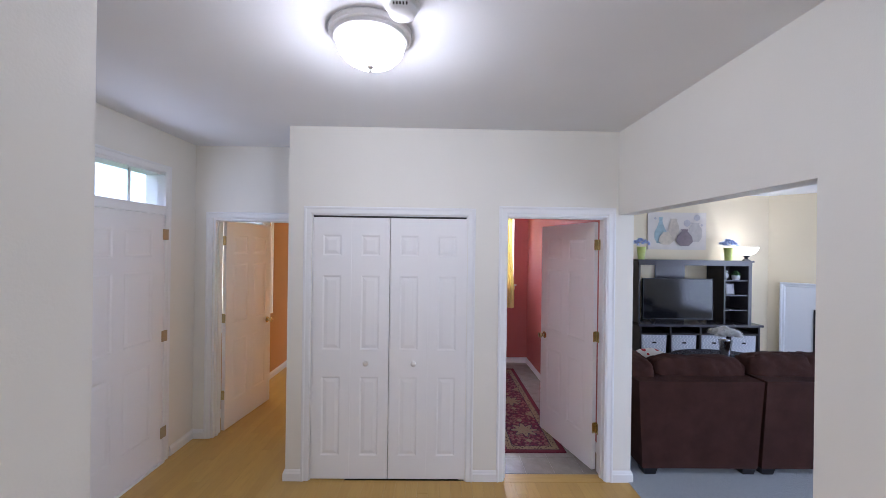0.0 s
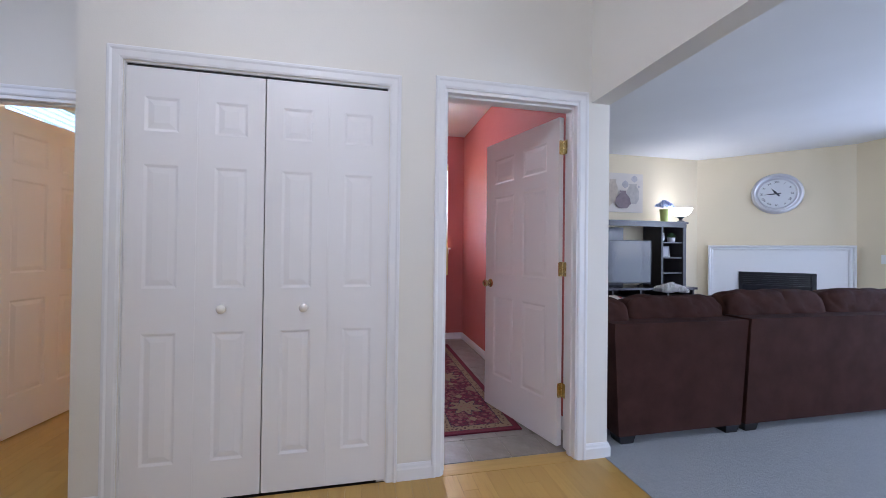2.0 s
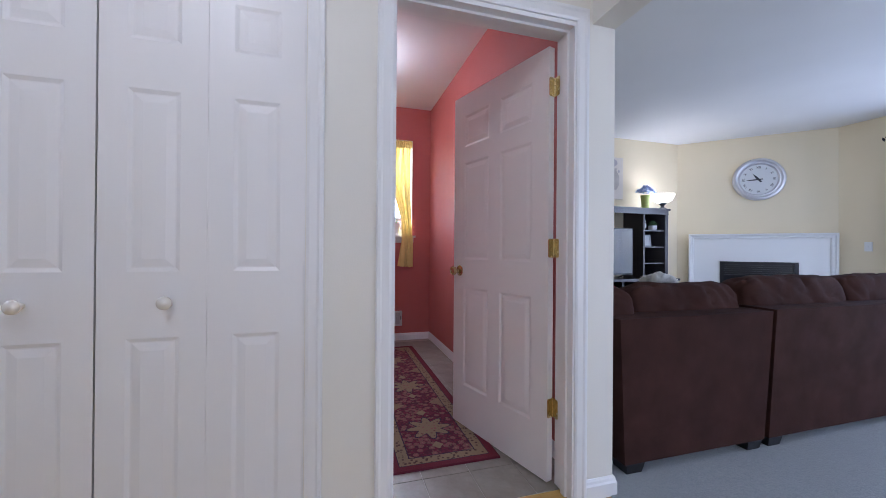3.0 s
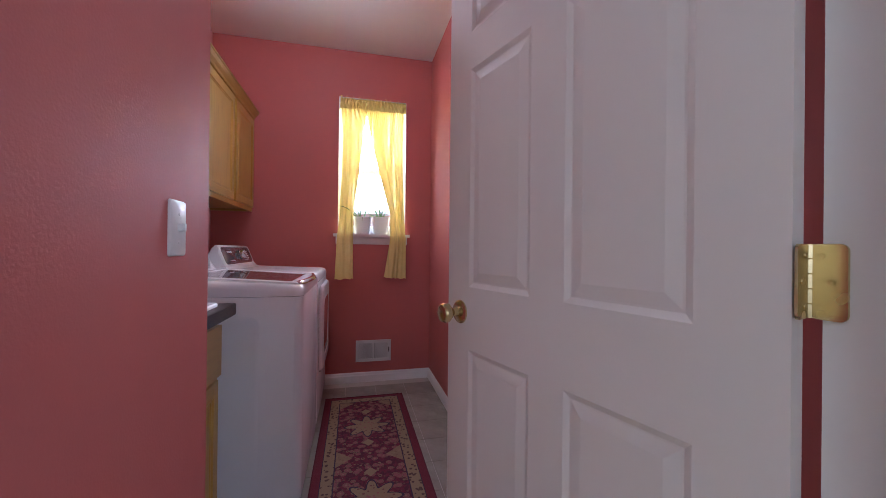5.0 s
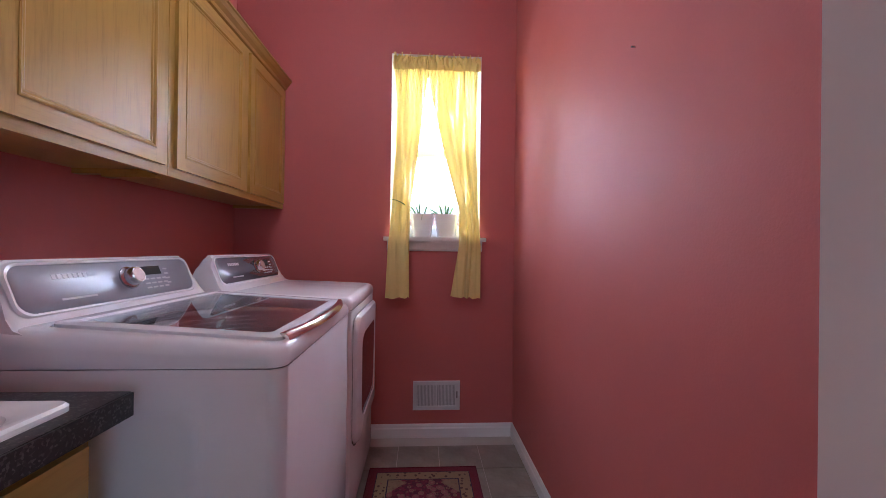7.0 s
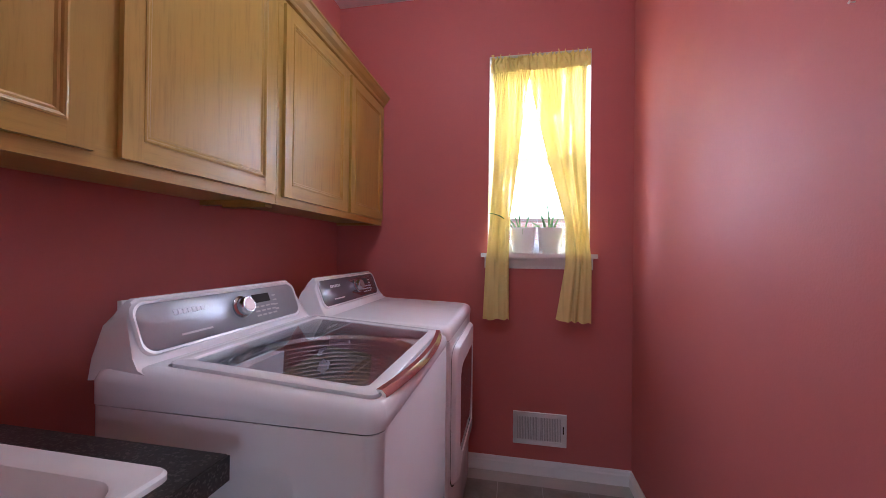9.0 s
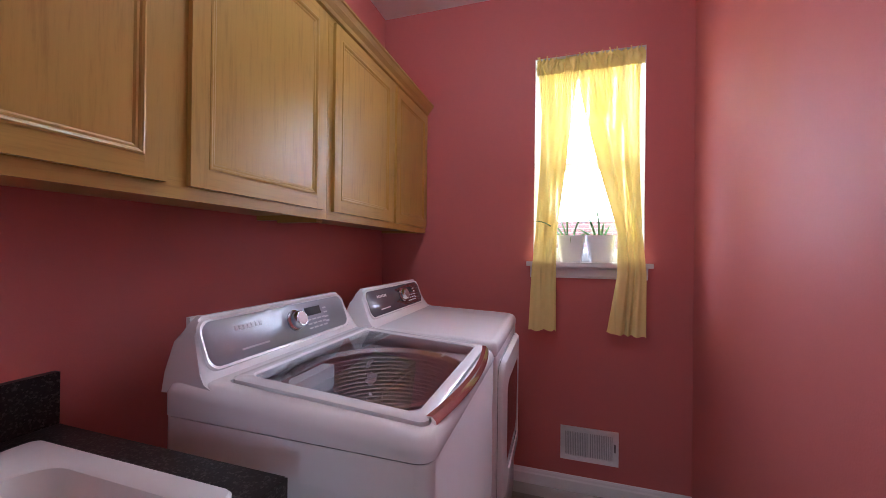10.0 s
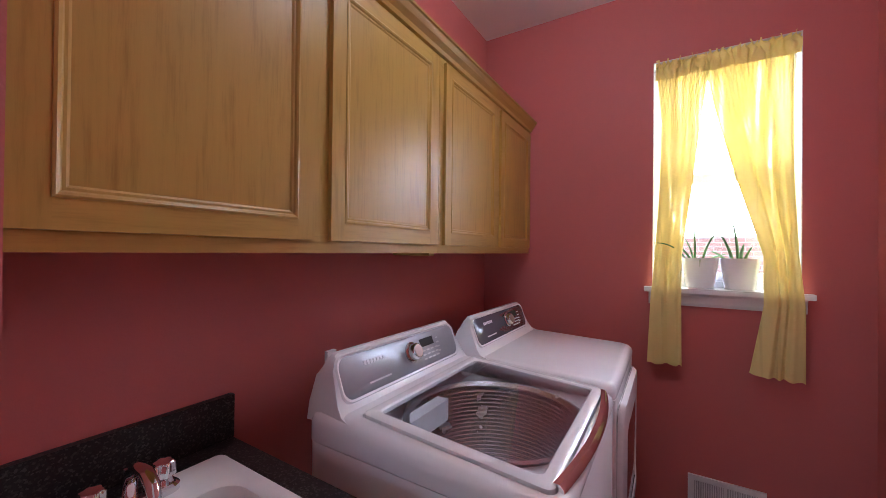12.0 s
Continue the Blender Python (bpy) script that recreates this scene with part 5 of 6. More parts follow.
part("bottom", boxes((3.26, 5.525, 0.0045, 5.115, UB, 0.05), bevel=0.004), M_ESP, unit)
part("base_back", boxes((3.306, UB - 0.008, 0.05, 5.085, UB - 0.002, 0.69)), M_ESP, unit)
part("header", boxes((UX0, 5.60, 1.605, UX1, 5.622, 1.660), bevel=0.002), M_ESP_SHEEN, unit)
part("hutch_top", boxes((UX0 - 0.02, 5.585, 1.660, UX1 + 0.02, UB, 1.686), bevel=0.005), M_ESP_SHEEN, unit)
part("hutch_side", boxes((UX0, 5.605, 0.722, UX0 + 0.028, UB, 1.66), bevel=0.002), M_ESP, unit)
part("hutch_side", boxes((UX1 - 0.05, 5.605, 0.722, UX1, UB, 1.66), bevel=0.002), M_ESP_SHEEN, unit)
part("tower_side", boxes((4.605, 5.605, 0.722, 4.630, UB, 1.66), bevel=0.002), M_ESP, unit)
part("tower_back", boxes((4.74, UB - 0.008, 0.722, 4.984, UB - 0.002, 1.66)), M_ESP, unit)
part("centre_panel", boxes((3.745, UB - 0.03, 0.722, 4.225, UB - 0.012, 1.605), bevel=0.002), M_ESP_SHEEN, unit, "espresso centre back panel, its reflection put into a grey-blue colour")
for z in (0.918, 1.143, 1.370):
    part("tower_shelf", boxes((4.630, 5.625, z, 4.985, UB - 0.01, z + 0.016), bevel=0.002), M_ESP_SHEEN, unit)

n = Nodes("trellis_fabric")
wv = n.add("ShaderNodeSeparateXYZ", Vector=n.coord)
gx = n.maths("ADD", n.maths("MULTIPLY", wv.outputs[0], 62.0), n.maths("MULTIPLY", n.maths("SINE", n.maths("MULTIPLY", wv.outputs[2], 62.0)), 1.5))
line = n.maths("GREATER_THAN", n.maths("ABSOLUTE", n.maths("SINE", gx)), 0.90)
M_BIN = n.finish(n.mix(line, (0.56, 0.58, 0.63), (0.86, 0.86, 0.87)), 0.9, n.noise(400, 2), 0.3)
for x in (3.32, 3.775, 4.23, 4.685):
    b = thing("storage_bin", pose(x + 0.185, 5.7135, 0.0505), "grey and white trellis-print fabric storage bin", "storage bin", "bins in the media unit")
    part("box", loft([[(p, q, z) for p, q in rrect(0, 0, s, d, 0.012)] for s, d, z in ((0.36, 0.33, 0), (0.382, 0.34, 0.45), (0.382, 0.34, 0.502), (0.366, 0.324, 0.502), (0.33, 0.30, 0.06))], True, True), M_BIN, b, "", None, True)
    part("grip", boxes((-0.03, -0.178, 0.38, 0.03, -0.1705, 0.402), bevel=0.002), M_DARK, b)

tv = thing("television", pose(3.918, 5.66, 0.722), "wide flat-screen television, switched off, on two splayed feet", "television")
part("screen", boxes((-0.528, -0.024, 0.070, 0.528, -0.020, 0.668)), plain("dark_tv_glass", (0.010, 0.011, 0.014), 0.10, Specular_IOR_Level=0.45), tv, "glossy black screen")
part("housing", boxes((-0.54, -0.020, 0.052, 0.54, 0.015, 0.678), (-0.30, 0.015, 0.10, 0.30, 0.05, 0.45), bevel=0.004), M_BLACK, tv)
part("bezel", sweep([(-0.54, 0.052), (0.54, 0.052), (0.54, 0.678), (-0.54, 0.678)], [(0, 0.019), (0, 0.026), (0.010, 0.026), (0.012, 0.0215), (0.012, 0.019)], FRONT(0.0), None, True), M_BLACK, tv)
for x in (-0.46, 0.46):
    bm = tube([(x, -0.01, 0.06), (x + 0.03, -0.10, 0.008), (x + 0.03, -0.115, 0.008)], 0.008, 8)
    tube([(x, 0.0, 0.06), (x - 0.03, 0.11, 0.008), (x - 0.03, 0.125, 0.008)], 0.008, 8, bm)
    part("stand_foot", bm, M_BLACK, tv, "", None, True)

for x in (3.40, 4.775):
    fp = thing("flower_pot", pose(x, 5.74, 1.686), "lime green pot of blue silk flowers on the media unit", "flower pot", "flower pots on the media unit")
    part("pot", lathe([(0, 0), (0.048, 0), (0.055, 0.08), (0.066, 0.19), (0.070, 0.195), (0.062, 0.195), (0.05, 0.15), (0, 0.15)], 24), plain("lime_glaze", (0.55, 0.62, 0.18), 0.3), fp, "", None, True)
    bm = bmesh.new()
    for k in range(34):
        a, rr = 2.4 * k, 0.021 * math.sqrt(k)
        bloom(bm, (rr * math.cos(a), rr * math.sin(a), 0.205 + 0.075 * (1 - (rr / 0.125) ** 2) + 0.035 * random.random()), 0.024 + 0.014 * random.random(), 6, 3)
    part("blossoms", bm, M_BLUEP, fp, "clustered blue blossoms")

lamp = thing("uplight_lamp", pose(4.985, 5.655, 1.686), "small black lamp with a glowing white glass bowl", "lamp")
part("base", lathe([(0, 0), (0.055, 0), (0.05, 0.012), (0.022, 0.03), (0.022, 0.05), (0.048, 0.075), (0.05, 0.085), (0, 0.085)], 24), M_BLACK, lamp, "", None, True)
sh = part("bowl", lathe([(0.03, 0.085), (0.07, 0.095), (0.115, 0.125), (0.145, 0.185), (0.150, 0.205), (0.146, 0.205), (0.138, 0.18), (0.108, 0.13), (0.06, 0.10), (0, 0.096)], 32), glow("lit_bowl_glass", (1.0, 0.97, 0.92), 2.2), lamp, "", None, True)
sh.visible_shadow = False

fig = thing("alarm_clock", pose(4.70, 5.72, 1.386), "small white twin-bell clock on the shelf", "clock")
part("case", lathe([(0, -0.02), (0.05, -0.02), (0.055, 0), (0.05, 0.022), (0.04, 0.024), (0, 0.022)], 24), M_WHITEP, fig, "", pose(0, 0, 0.065, 90), True)
for x in (-0.03, 0.03):
    part("bell", lathe([(0, 0.03), (0.018, 0.022), (0.025, 0)], 14), M_WHITEP, fig, "", pose(x, 0, 0.115), True)
    part("foot", tube([(x, 0, 0.0), (x * 0.8, 0, 0.03)], 0.006, 8), M_WHITEP, fig)
sp = thing("succulent", pose(4.88, 5.72, 1.386), "green succulent in a small white pot on the shelf", "plant")
part("pot", lathe([(0, 0), (0.045, 0), (0.055, 0.03), (0.055, 0.07), (0.045, 0.07), (0, 0.06)], 20), M_CERAMIC, sp, "", None, True)
part("leaves", bloom(bmesh.new(), (0, 0, 0.065), 0.07, 9, 4), M_GREENL, sp)
pf = thing("photo_frame", pose(4.80, 5.73, 1.1595, -8, 0, 0), "silver photo frame with a pale mat on the shelf", "photo frame")
part("frame", sweep([(-0.06, 0), (0.06, 0), (0.06, 0.165), (-0.06, 0.165)], [(0, 0), (0, 0.014), (0.016, 0.014), (0.016, 0)], FRONT(0.0), None, True), plain("grey_frame", (0.42, 0.42, 0.44), 0.4), pf)
part("mat", boxes((-0.05, -0.006, 0.008, 0.05, 0.0, 0.157)), plain("pale_mat", (0.62, 0.62, 0.62), 0.6), pf)

canvas = thing("wall_picture", pose(4.095, TVY, 2.145), "unframed canvas painting of pastel vases on the wall", "picture")
part("canvas", boxes((-0.475, -0.032, -0.30, 0.475, 0.0, 0.30), bevel=0.003), plain("pale_canvas", (0.70, 0.64, 0.57), 0.8, 0, 7, 0.3, 0.10), canvas, "pale grey-cream canvas")


def silhouette(profile, x, z, y):
    """A painted vase: its flat outline, a hair in front of the canvas."""
    bm = bmesh.new()
    left = [bm.verts.new((x - r, y, z + h)) for r, h in profile]
    rightv = [bm.verts.new((x + r, y, z + h)) for r, h in profile]
    for i in range(len(profile) - 1):
        bm.faces.new((left[i], rightv[i], rightv[i + 1], left[i + 1]))
    bm.normal_update()
    bmesh.ops.solidify(bm, geom=bm.faces[:], thickness=0.0015)
    return bm


for k, (prof, x, z, c) in enumerate((
    ([(0.06, 0), (0.10, 0.08), (0.10, 0.18), (0.05, 0.28), (0.025, 0.36), (0.03, 0.42)], -0.27, -0.20, (0.36, 0.46, 0.48)),
    ([(0.05, 0), (0.08, 0.10), (0.085, 0.24), (0.05, 0.32), (0.06, 0.36)], -0.06, -0.16, (0.55, 0.47, 0.38)),
    ([(0.06, 0), (0.11, 0.08), (0.11, 0.20), (0.06, 0.28), (0.07, 0.31)], 0.29, -0.17, (0.50, 0.46, 0.42)),
    ([(0.06, 0), (0.12, 0.05), (0.10, 0.13), (0.05, 0.18), (0.05, 0.20)], -0.19, -0.22, (0.60, 0.52, 0.40)),
    ([(0.07, 0), (0.14, 0.07), (0.12, 0.16), (0.045, 0.24), (0.06, 0.27)], 0.11, -0.24, (0.24, 0.19, 0.20)),
)):
    part("painted_vase", silhouette(prof, x, z, -0.036 - 0.004 * k), plain("painted_vase_tone_%s" % "abcde"[k], c, 0.8, 0, 16, 0.2, 0.30), canvas)
for x, z, r in ((0.16, 0.13, 0.06), (0.32, 0.22, 0.055), (-0.36, 0.20, 0.02), (0.40, 0.10, 0.02)):
    part("painted_bloom", silhouette([(0.003, -r), (r * 0.8, -r * 0.5), (r, 0), (r * 0.7, r * 0.6), (0.003, r)], x, z, -0.037), plain("painted_bloom_tone", (0.46, 0.43, 0.44), 0.8, 0, 20, 0.2, 0.35), canvas)

# fireplace on the diagonal wall; local -y faces the room
DIAG = pose(6.28, 5.28, 0, 0, 0, -45)
fire = thing("fireplace", DIAG, "white fireplace surround with a black louvred gas insert", "fireplace")
part("panel", boxes((-0.80, -0.012, 0.0045, -0.43, 0.02, 1.32), (0.43, -0.012, 0.0045, 0.80, 0.02, 1.32), (-0.43, -0.012, 0.955, 0.43, 0.02, 1.32)), M_TRIM, fire, "flat white surround")
part("moulding", sweep([(-0.745, 0.0045), (-0.745, 1.285), (0.745, 1.285), (0.745, 0.0045)], [(0, 0), (0, 0.016), (0.014, 0.026), (0.034, 0.028), (0.044, 0.046), (0.062, 0.050), (0.068, 0.040), (0.068, 0)], FRONT(-0.012)), M_TRIM, fire, "white stepped moulding")
M_IRON = plain("black_iron", (0.02, 0.02, 0.023), 0.35, 0.4)
part("insert_frame", boxes((-0.43, -0.03, 0.0045, -0.385, 0.02, 0.955), (0.385, -0.03, 0.0045, 0.43, 0.02, 0.955), (-0.385, -0.03, 0.92, 0.385, 0.02, 0.955), (-0.385, -0.03, 0.0045, 0.385, 0.02, 0.06), (-0.385, -0.028, 0.745, 0.385, 0.02, 0.765), bevel=0.003), M_IRON, fire)
for k in range(5):
    part("louvre", boxes((-0.385, -0.026, 0.776 + 0.029 * k, 0.385, 0.0, 0.790 + 0.029 * k), bevel=0.002), M_IRON, fire)
part("louvre_back", boxes((-0.385, 0.012, 0.765, 0.385, 0.018, 0.92)), M_BLACK, fire)
part("fire_glass", boxes((-0.385, -0.010, 0.06, 0.385, -0.006, 0.745)), plain("dark_fire_glass", (0.03, 0.03, 0.035), 0.05), fire, "dark reflecting glass")

clock = thing("wall_clock", DIAG @ pose(0.01, 0.02, 2.12) @ Matrix.Diagonal((0.98, 1, 0.98, 1)), "large round silver-framed wall clock with Roman numerals", "clock")
part("frame", lathe([(0.215, 0.0), (0.300, 0.0), (0.305, 0.012), (0.292, 0.034), (0.268, 0.040), (0.246, 0.028), (0.232, 0.030), (0.218, 0.016), (0.214, 0.010)], 64), plain("brushed_silver_frame", (0.62, 0.62, 0.66), 0.35, 0.7), clock, "ridged silver rim", pose(0, 0, 0, 90), True)
part("dial", lathe([(0, 0.009), (0.219, 0.009), (0.219, 0.001)], 48), plain("pale_dial", (0.66, 0.68, 0.70), 0.5), clock, "pale grey dial", pose(0, 0, 0, 90))
M_INK = plain("dark_ink", (0.03, 0.03, 0.04), 0.5)
for k, word in enumerate(("XII", "I", "II", "III", "IIII", "V", "VI", "VII", "VIII", "IX", "X", "XI")):
    cu = bpy.data.curves.new("numeral", "FONT")
    cu.body, cu.size, cu.align_x, cu.align_y, cu.extrude = word, 0.046, "CENTER", "CENTER", 0.0008
    tmp = bpy.data.objects.new("numeral", cu)
    scene.collection.objects.link(tmp)
    me = bpy.data.meshes.new_from_object(tmp)
    bpy.data.objects.remove(tmp)
    me.materials.clear()
    me.materials.append(M_INK)
    ob = new("numeral", me)
    ob.parent = clock
    ob.matrix_basis = pose(0, -0.0105, 0, 90) @ pose(0, 0, 0, 0, 0, -30 * k) @ pose(0, 0.172, 0)
for name, turn, length, wide in (("hour_hand", 38, 0.105, 0.010), ("minute_hand", 94, 0.150, 0.007)):
    bm = bmesh.new()
    loft([[(-wide, -0.05, z), (wide, -0.05, z), (wide * 1.3, length * 0.3, z), (0.002, length, z), (-0.002, length, z), (-wide * 1.3, length * 0.3, z)] for z in (0, 0.0015)], True, True, bm)
    part(name, bm, M_INK, clock, "", pose(0, -0.0125 if turn < 90 else -0.0150, 0, 90) @ pose(0, 0, 0, 0, 0, turn))
part("hub", lathe([(0, 0.019), (0.008, 0.018), (0.009, 0.010)], 14), M_INK, clock, "", pose(0, 0, 0, 90))

sw2 = thing("light_switch", pose(RX, 4.43, 1.17, 0, 0, -90), "white switch plate on the pale yellow wall", "light switch")
part("plate", boxes((-0.036, -0.006, -0.058, 0.036, 0.0, 0.058), bevel=0.003), M_WHITEP, sw2)
part("toggle", boxes((-0.005, -0.014, -0.006, 0.005, -0.006, 0.010), bevel=0.001), M_WHITEP, sw2)
rod2 = thing("curtain_rod", pose(0, 0, 0), "dark iron curtain rod with leaf finials", "curtain rod")
part("bar", tube([(RX - 0.08, 1.2, 2.45), (RX - 0.08, 4.18, 2.45)], 0.010, 10), M_IRON, rod2, "", None, True)
bm = bmesh.new()
for k in range(3):
    c = Vector((RX - 0.08, 4.20 + 0.035 * k, 2.45 + (0.012 if k % 2 else -0.006)))
    lathe([(0, -0.03), (0.010, -0.012), (0.013, 0.0), (0.008, 0.016), (0, 0.03)], 8, bm, Matrix.Translation(c) @ pose(0, 0, 0, 60 + 50 * k))
part("finial", bm, M_IRON, rod2, "dark leaf-shaped finial", None, True)
part("bracket", boxes((RX - 0.09, 4.10, 2.44, RX, 4.115, 2.46), bevel=0.003), M_IRON, rod2)
M_DRAPE = paint("white_drape_cloth", (0.74, 0.75, 0.78), 0.85, 0.04, 0.3, 500)
drape = thing("curtain", pose(0, 0, 0), "white floor-length curtain on a dark iron rod", "curtain", "living room curtains")
part("panel", curtain("panel", [(2.44, -4.12, -3.72, 0), (1.5, -4.17, -3.75, 0), (1.25, -4.16, -3.80, 0), (0.03, -4.24, -3.70, 0)], 7, 6.0, "", M_DRAPE, Matrix(((0, 1, 0, RX - 0.09), (-1, 0, 0, 0), (0, 0, 1, 0), (0, 0, 0, 1)))), M_DRAPE, drape, "", None, True)
part("holdback", tube([(RX - 0.13, 4.19, 1.30), (RX - 0.15, 4.10, 1.27), (RX - 0.14, 3.98, 1.29)], 0.010, 8), M_IRON, drape, "dark leaf holdback")
for nm, frame_boxes, pane_box in (
    ("window_2", ((RX + 0.04, 1.4, 0.4, RX + 0.10, 1.46, 2.3), (RX + 0.04, 3.74, 0.4, RX + 0.10, 3.8, 2.3), (RX + 0.04, 2.57, 0.46, RX + 0.10, 2.63, 2.24), (RX + 0.04, 1.46, 0.4, RX + 0.10, 3.74, 0.46), (RX + 0.04, 1.46, 2.24, RX + 0.10, 3.74, 2.3)), (RX + 0.06, 1.46, 0.46, RX + 0.065, 3.74, 2.24)),
    ("window_3", ((3.1, SOUTH - 0.09, 0.4, 3.16, SOUTH - 0.03, 2.3), (5.44, SOUTH - 0.09, 0.4, 5.5, SOUTH - 0.03, 2.3), (4.27, SOUTH - 0.09, 0.46, 4.33, SOUTH - 0.03, 2.24), (3.16, SOUTH - 0.09, 0.4, 5.44, SOUTH - 0.03, 0.46), (3.16, SOUTH - 0.09, 2.24, 5.44, SOUTH - 0.03, 2.3)), (3.16, SOUTH - 0.065, 0.46, 5.44, SOUTH - 0.06, 2.24)),
):
    w2 = thing(nm, pose(0, 0, 0), "wide white-framed living room window", "window", "", "structure")
    part("window_frame", boxes(*frame_boxes, bevel=0.004), M_WHITEP, w2)
    p = part("pane", boxes(pane_box), M_GLASS, w2)
    p.visible_shadow = False

# ---- study ----
w4 = thing("window_4", pose(0, 0, 0), "white-framed study window behind horizontal blinds", "window", "", "structure")
part("window_frame", boxes((WX - 0.12, 4.00, 0.9, WX - 0.06, 4.06, 2.42), (WX - 0.12, 5.02, 0.9, WX - 0.06, 5.08, 2.42), (WX - 0.12, 4.06, 0.9, WX - 0.06, 5.02, 0.96), (WX - 0.12, 4.06, 2.36, WX - 0.06, 5.02, 2.42), (WX - 0.12, 4.06, 1.62, WX - 0.06, 5.02, 1.67), bevel=0.004), M_WHITEP, w4)
p = part("pane", boxes((WX - 0.092, 4.06, 0.96, WX - 0.088, 5.02, 2.36)), M_GLASS, w4)
p.visible_shadow = False
part("window_casing", sweep([(-5.085, 0.895), (-5.085, 2.425), (-3.995, 2.425), (-3.995, 0.895)], CASING, Matrix(((0, 0, 1, WX + 0.012), (-1, 0, 0, 0), (0, 1, 0, 0), (0, 0, 0, 1)))), M_TRIM, w4)
blind = thing("window_blind", pose(WX - 0.02, 4.54, 0), "white horizontal slat blind in the study window", "blind")
part("head_rail", boxes((-0.025, -0.53, 2.365, 0.03, 0.53, 2.415), bevel=0.003), M_WHITEP, blind)
sl = mesh_of("slat", boxes((-0.024, -0.525, -0.0012, 0.024, 0.525, 0.0012)), M_WHITEP)
for k in range(34):
    ob = new("slat", sl)
    ob.parent, ob.matrix_basis = blind, pose(0, 0, 2.335 - 0.042 * k, 0, 28)

# ---- outdoors ----
n = Nodes("lawn")
M_LAWN = n.finish(n.mix(n.noise(3, 5), (0.05, 0.09, 0.025), (0.11, 0.15, 0.05)), 0.95, n.noise(90, 3), 0.6, 0.03)
setting("ground", boxes((-400, -400, -0.6, 400, 400, -0.4)), M_LAWN, "mown lawn round the house", "ground")
n = Nodes("pink_red_brick")
br = n.add("ShaderNodeTexBrick", Vector=n.add("ShaderNodeMapping", Vector=n.coord, Rotation=(radians(90), 0, 0)).outputs[0], Scale=1.0)
br.inputs["Color1"].default_value, br.inputs["Color2"].default_value, br.inputs["Mortar"].default_value = (0.42, 0.24, 0.19, 1), (0.36, 0.19, 0.15, 1), (0.5, 0.47, 0.44, 1)
br.inputs["Brick Width"].default_value, br.inputs["Row Height"].default_value, br.inputs["Mortar Size"].default_value = 0.21, 0.075, 0.006
M_BRICK = n.finish(br.outputs["Color"], 0.85, br.outputs["Fac"], 0.5, 0.01)
house = thing("neighbour_house", pose(1.5, 11.5, -0.4), "brick house with white siding and eaves beyond the lawn", "house")
part("wall", boxes((-7, 0, 0, 7, 6, 2.35)), M_BRICK, house, "pinkish brick lower wall")
part("siding", boxes(*[(-7.02, -0.03, 2.35 + 0.2 * k, 7.02, 0.05, 2.545 + 0.2 * k) for k in range(15)], (-7, 0.05, 2.35, 7, 6, 5.35)), M_WHITEP, house, "white lap siding")
part("roof", tapered(bmesh.new(), (-7.5, -0.5, 7.5, 6.5), (-7.0, 2.9, 7.0, 3.1), 5.35, 7.4), plain("grey_shingle", (0.16, 0.15, 0.15), 0.9), house, "grey shingle roof")
across = thing("neighbour_house", pose(-14, 1, -0.4), "pale house across the street from the front door", "house")
part("wall", boxes((0, -6, 0, 6, 8, 5)), plain("pale_siding", (0.62, 0.62, 0.60), 0.8), across, "pale siding wall")
part("roof", tapered(bmesh.new(), (-0.5, -6.5, 6.5, 8.5), (2.9, -6, 3.1, 8), 5, 7.5), plain("brown_shingle", (0.14, 0.11, 0.10), 0.9), across, "brown shingle roof")
porch = thing("porch_post", pose(-3.6, 3.55, -0.4), "square white porch post outside the front door", "post")
part("shaft", boxes((-0.09, -0.09, 0, 0.09, 0.09, 3.2), bevel=0.008), M_TRIM, porch)
part("plinth", boxes((-0.12, -0.12, 0, 0.12, 0.12, 0.2), bevel=0.01), M_TRIM, porch)

# ---- floors, piece by piece ----
wood = tagged(new("floor_wood"), "honey maple strip floor of foyer and study", "floor", "", "structure")
BW = 0.0825
rng = random.Random(5)
lengths = {}


def board(x0, y0, y1):
    length = round((y1 - y0) / 0.15) * 0.15
    if length not in lengths:
        lengths[length] = mesh_of("board", boxes((0.0004, 0.0004, -0.018, BW - 0.0004, length - 0.0006, 0.0), bevel=0.0008), M_MAPLE)
    ob = new("board", lengths[length])
    ob.parent = wood
    ob.matrix_basis = pose(x0, y0, 0)


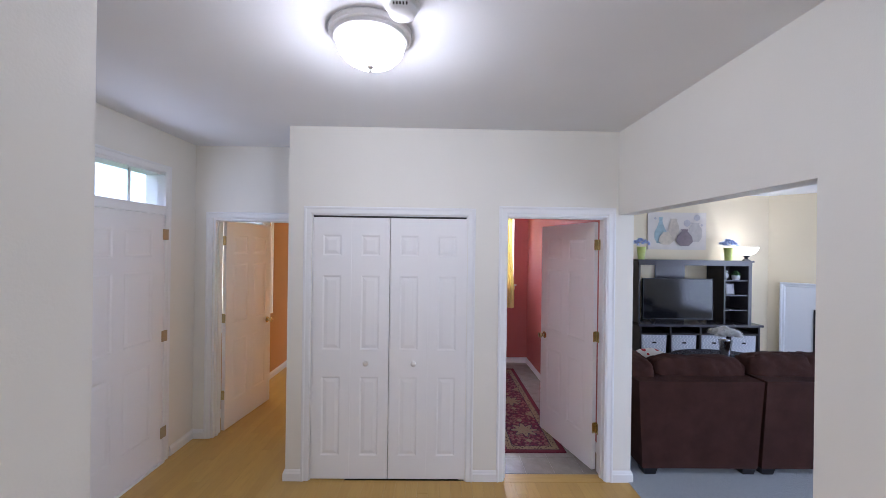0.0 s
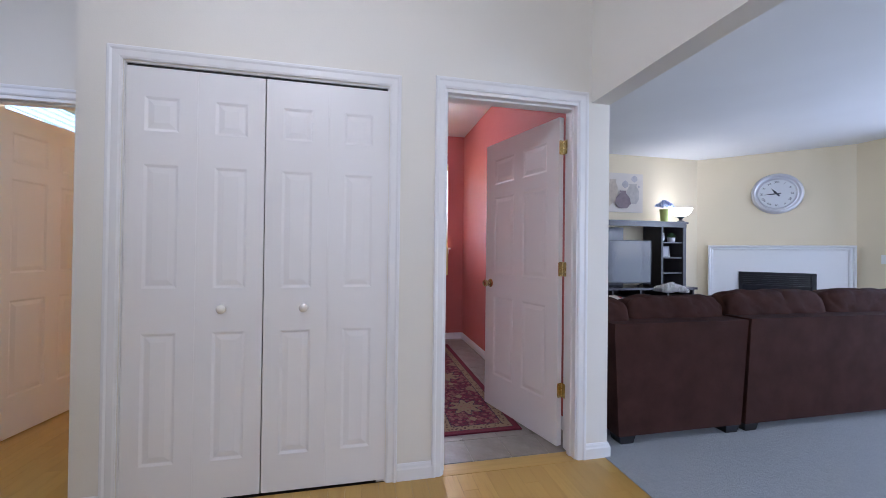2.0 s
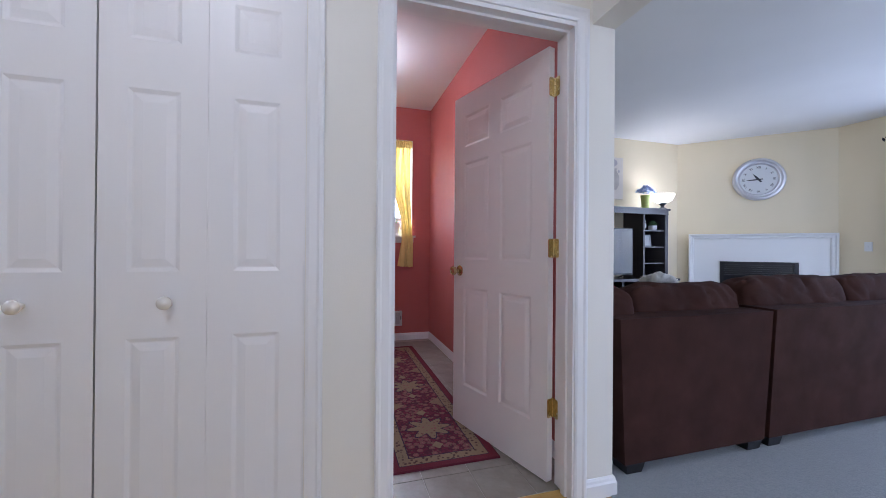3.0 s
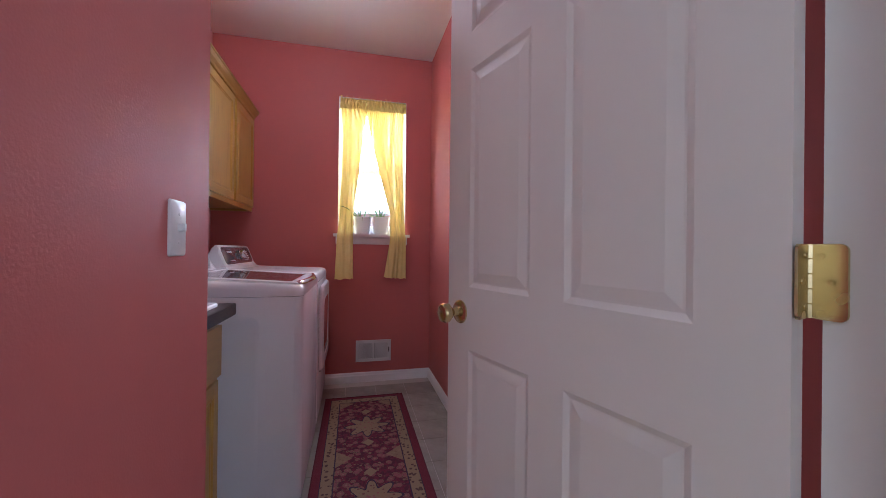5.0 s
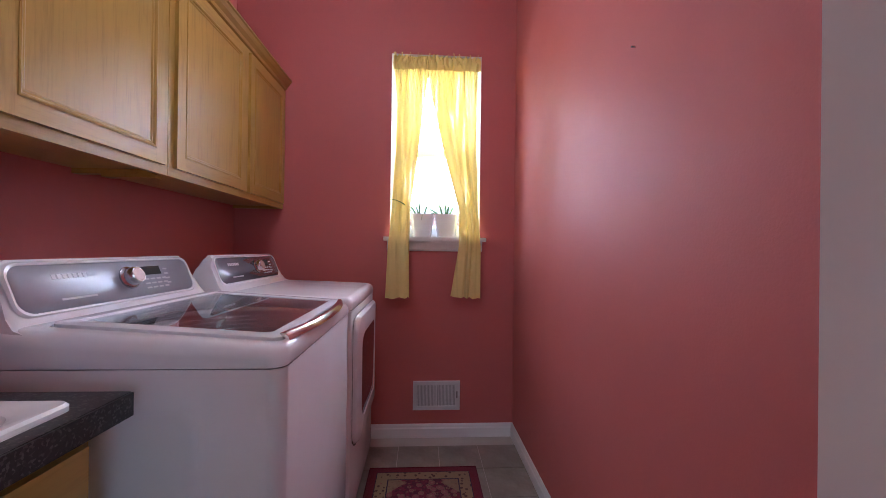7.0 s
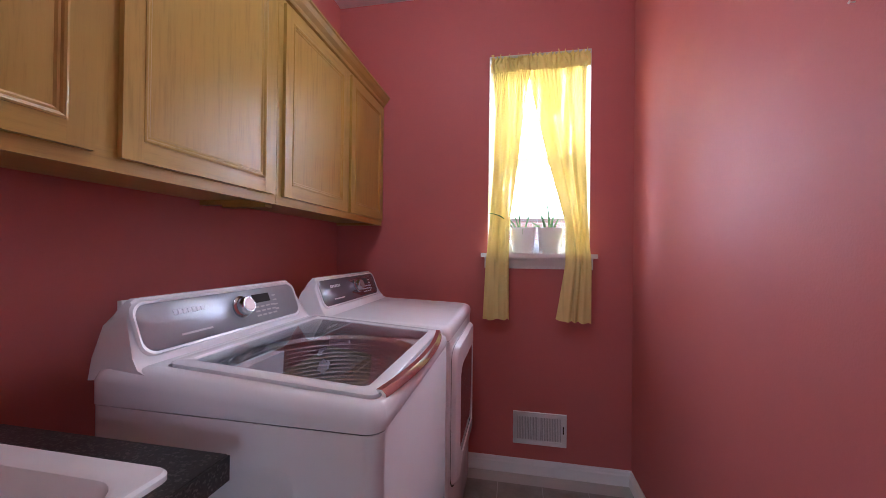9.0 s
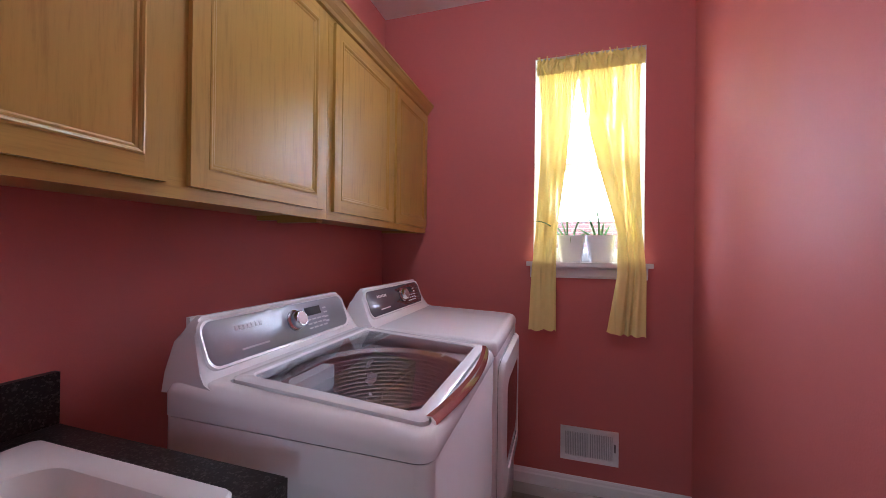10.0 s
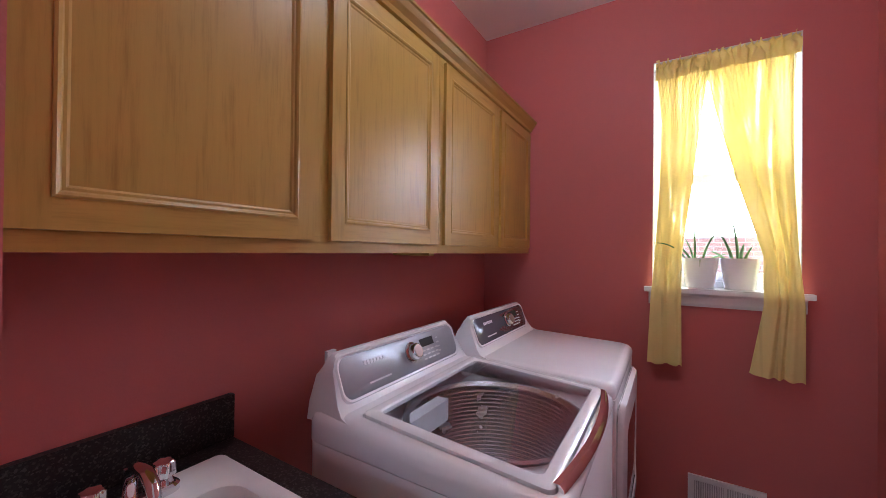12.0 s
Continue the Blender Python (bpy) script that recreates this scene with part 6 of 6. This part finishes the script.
def strips(x0, x1, y0, y1):
    x = x0
    while x < x1 - 0.01:
        y, first = y0, True
        while y < y1 - 0.001:
            step = rng.choice((0.15, 0.3, 0.45, 0.6, 0.75, 0.9)) if first else rng.choice((0.6, 0.75, 0.9, 1.05, 1.2, 1.35))
            first = False
            step = min(step, math.ceil((y1 - y) / 0.15 - 1e-6) * 0.15)
            board(x, y, y + step)
            y += step
        x += BW


strips(-0.4825, EX + 0.10, SOUTH + 0.02, 2.92)
strips(-2.05, -0.48, 0.64, 6.49)
strips(-0.4825, -0.18, 3.89, 6.44)
cross = mesh_of("threshold_board", boxes((0.752, 2.905, -0.016, 1.563, 3.006, 0.0020), bevel=0.002), oak("maple_threshold", (0.53, 0.335, 0.088), (0.44, 0.265, 0.062), 0.30, 0.7, "X", 0.2))
ob = new("board", cross)
ob.parent = wood

n = Nodes("stone_look_tile")
rnd = n.add("ShaderNodeObjectInfo").outputs["Random"]
cloud = n.noise(9, 5, None, 0.65)
vein = n.noise(38, 4, None, 0.7)
c = n.ramp(cloud, (0.30, (0.20, 0.185, 0.155)), (0.50, (0.28, 0.26, 0.22)), (0.72, (0.37, 0.345, 0.30)))
c = n.mix(n.maths("MULTIPLY", vein, 0.35), c, (0.19, 0.175, 0.145))
c = n.mix(n.maths("MULTIPLY", rnd, 0.3), c, (0.24, 0.22, 0.19))
M_TILE = n.finish(c, n.maths("ADD", n.maths("MULTIPLY", vein, 0.2), 0.28), vein, 0.1, 0.001)
tiles = tagged(part("floor_tile", boxes((LX0, 3.007, -0.02, LX1, BY, 0.0025)), plain("pale_grout", (0.50, 0.48, 0.44), 0.8)), "stone-look tile floor of the laundry", "floor", "", "structure")
T = 0.2345
tile = mesh_of("tile", boxes((0.0018, 0.0018, 0.0, T - 0.0018, T - 0.0018, 0.0033), bevel=0.0008), M_TILE)
for i in range(8):
    for k in range(13):
        x, y = 1.4335 - T * 6 + T * i, 5.468 - T * 10.5 + T * k
        if x < LX0 - 0.03 or x + T > LX1 + 0.012 or y < 3.0 or y + T > BY + 0.02:
            continue
        ob = new("tile", tile)
        ob.parent = tiles
        ob.matrix_basis = pose(x, y, 0.0022)
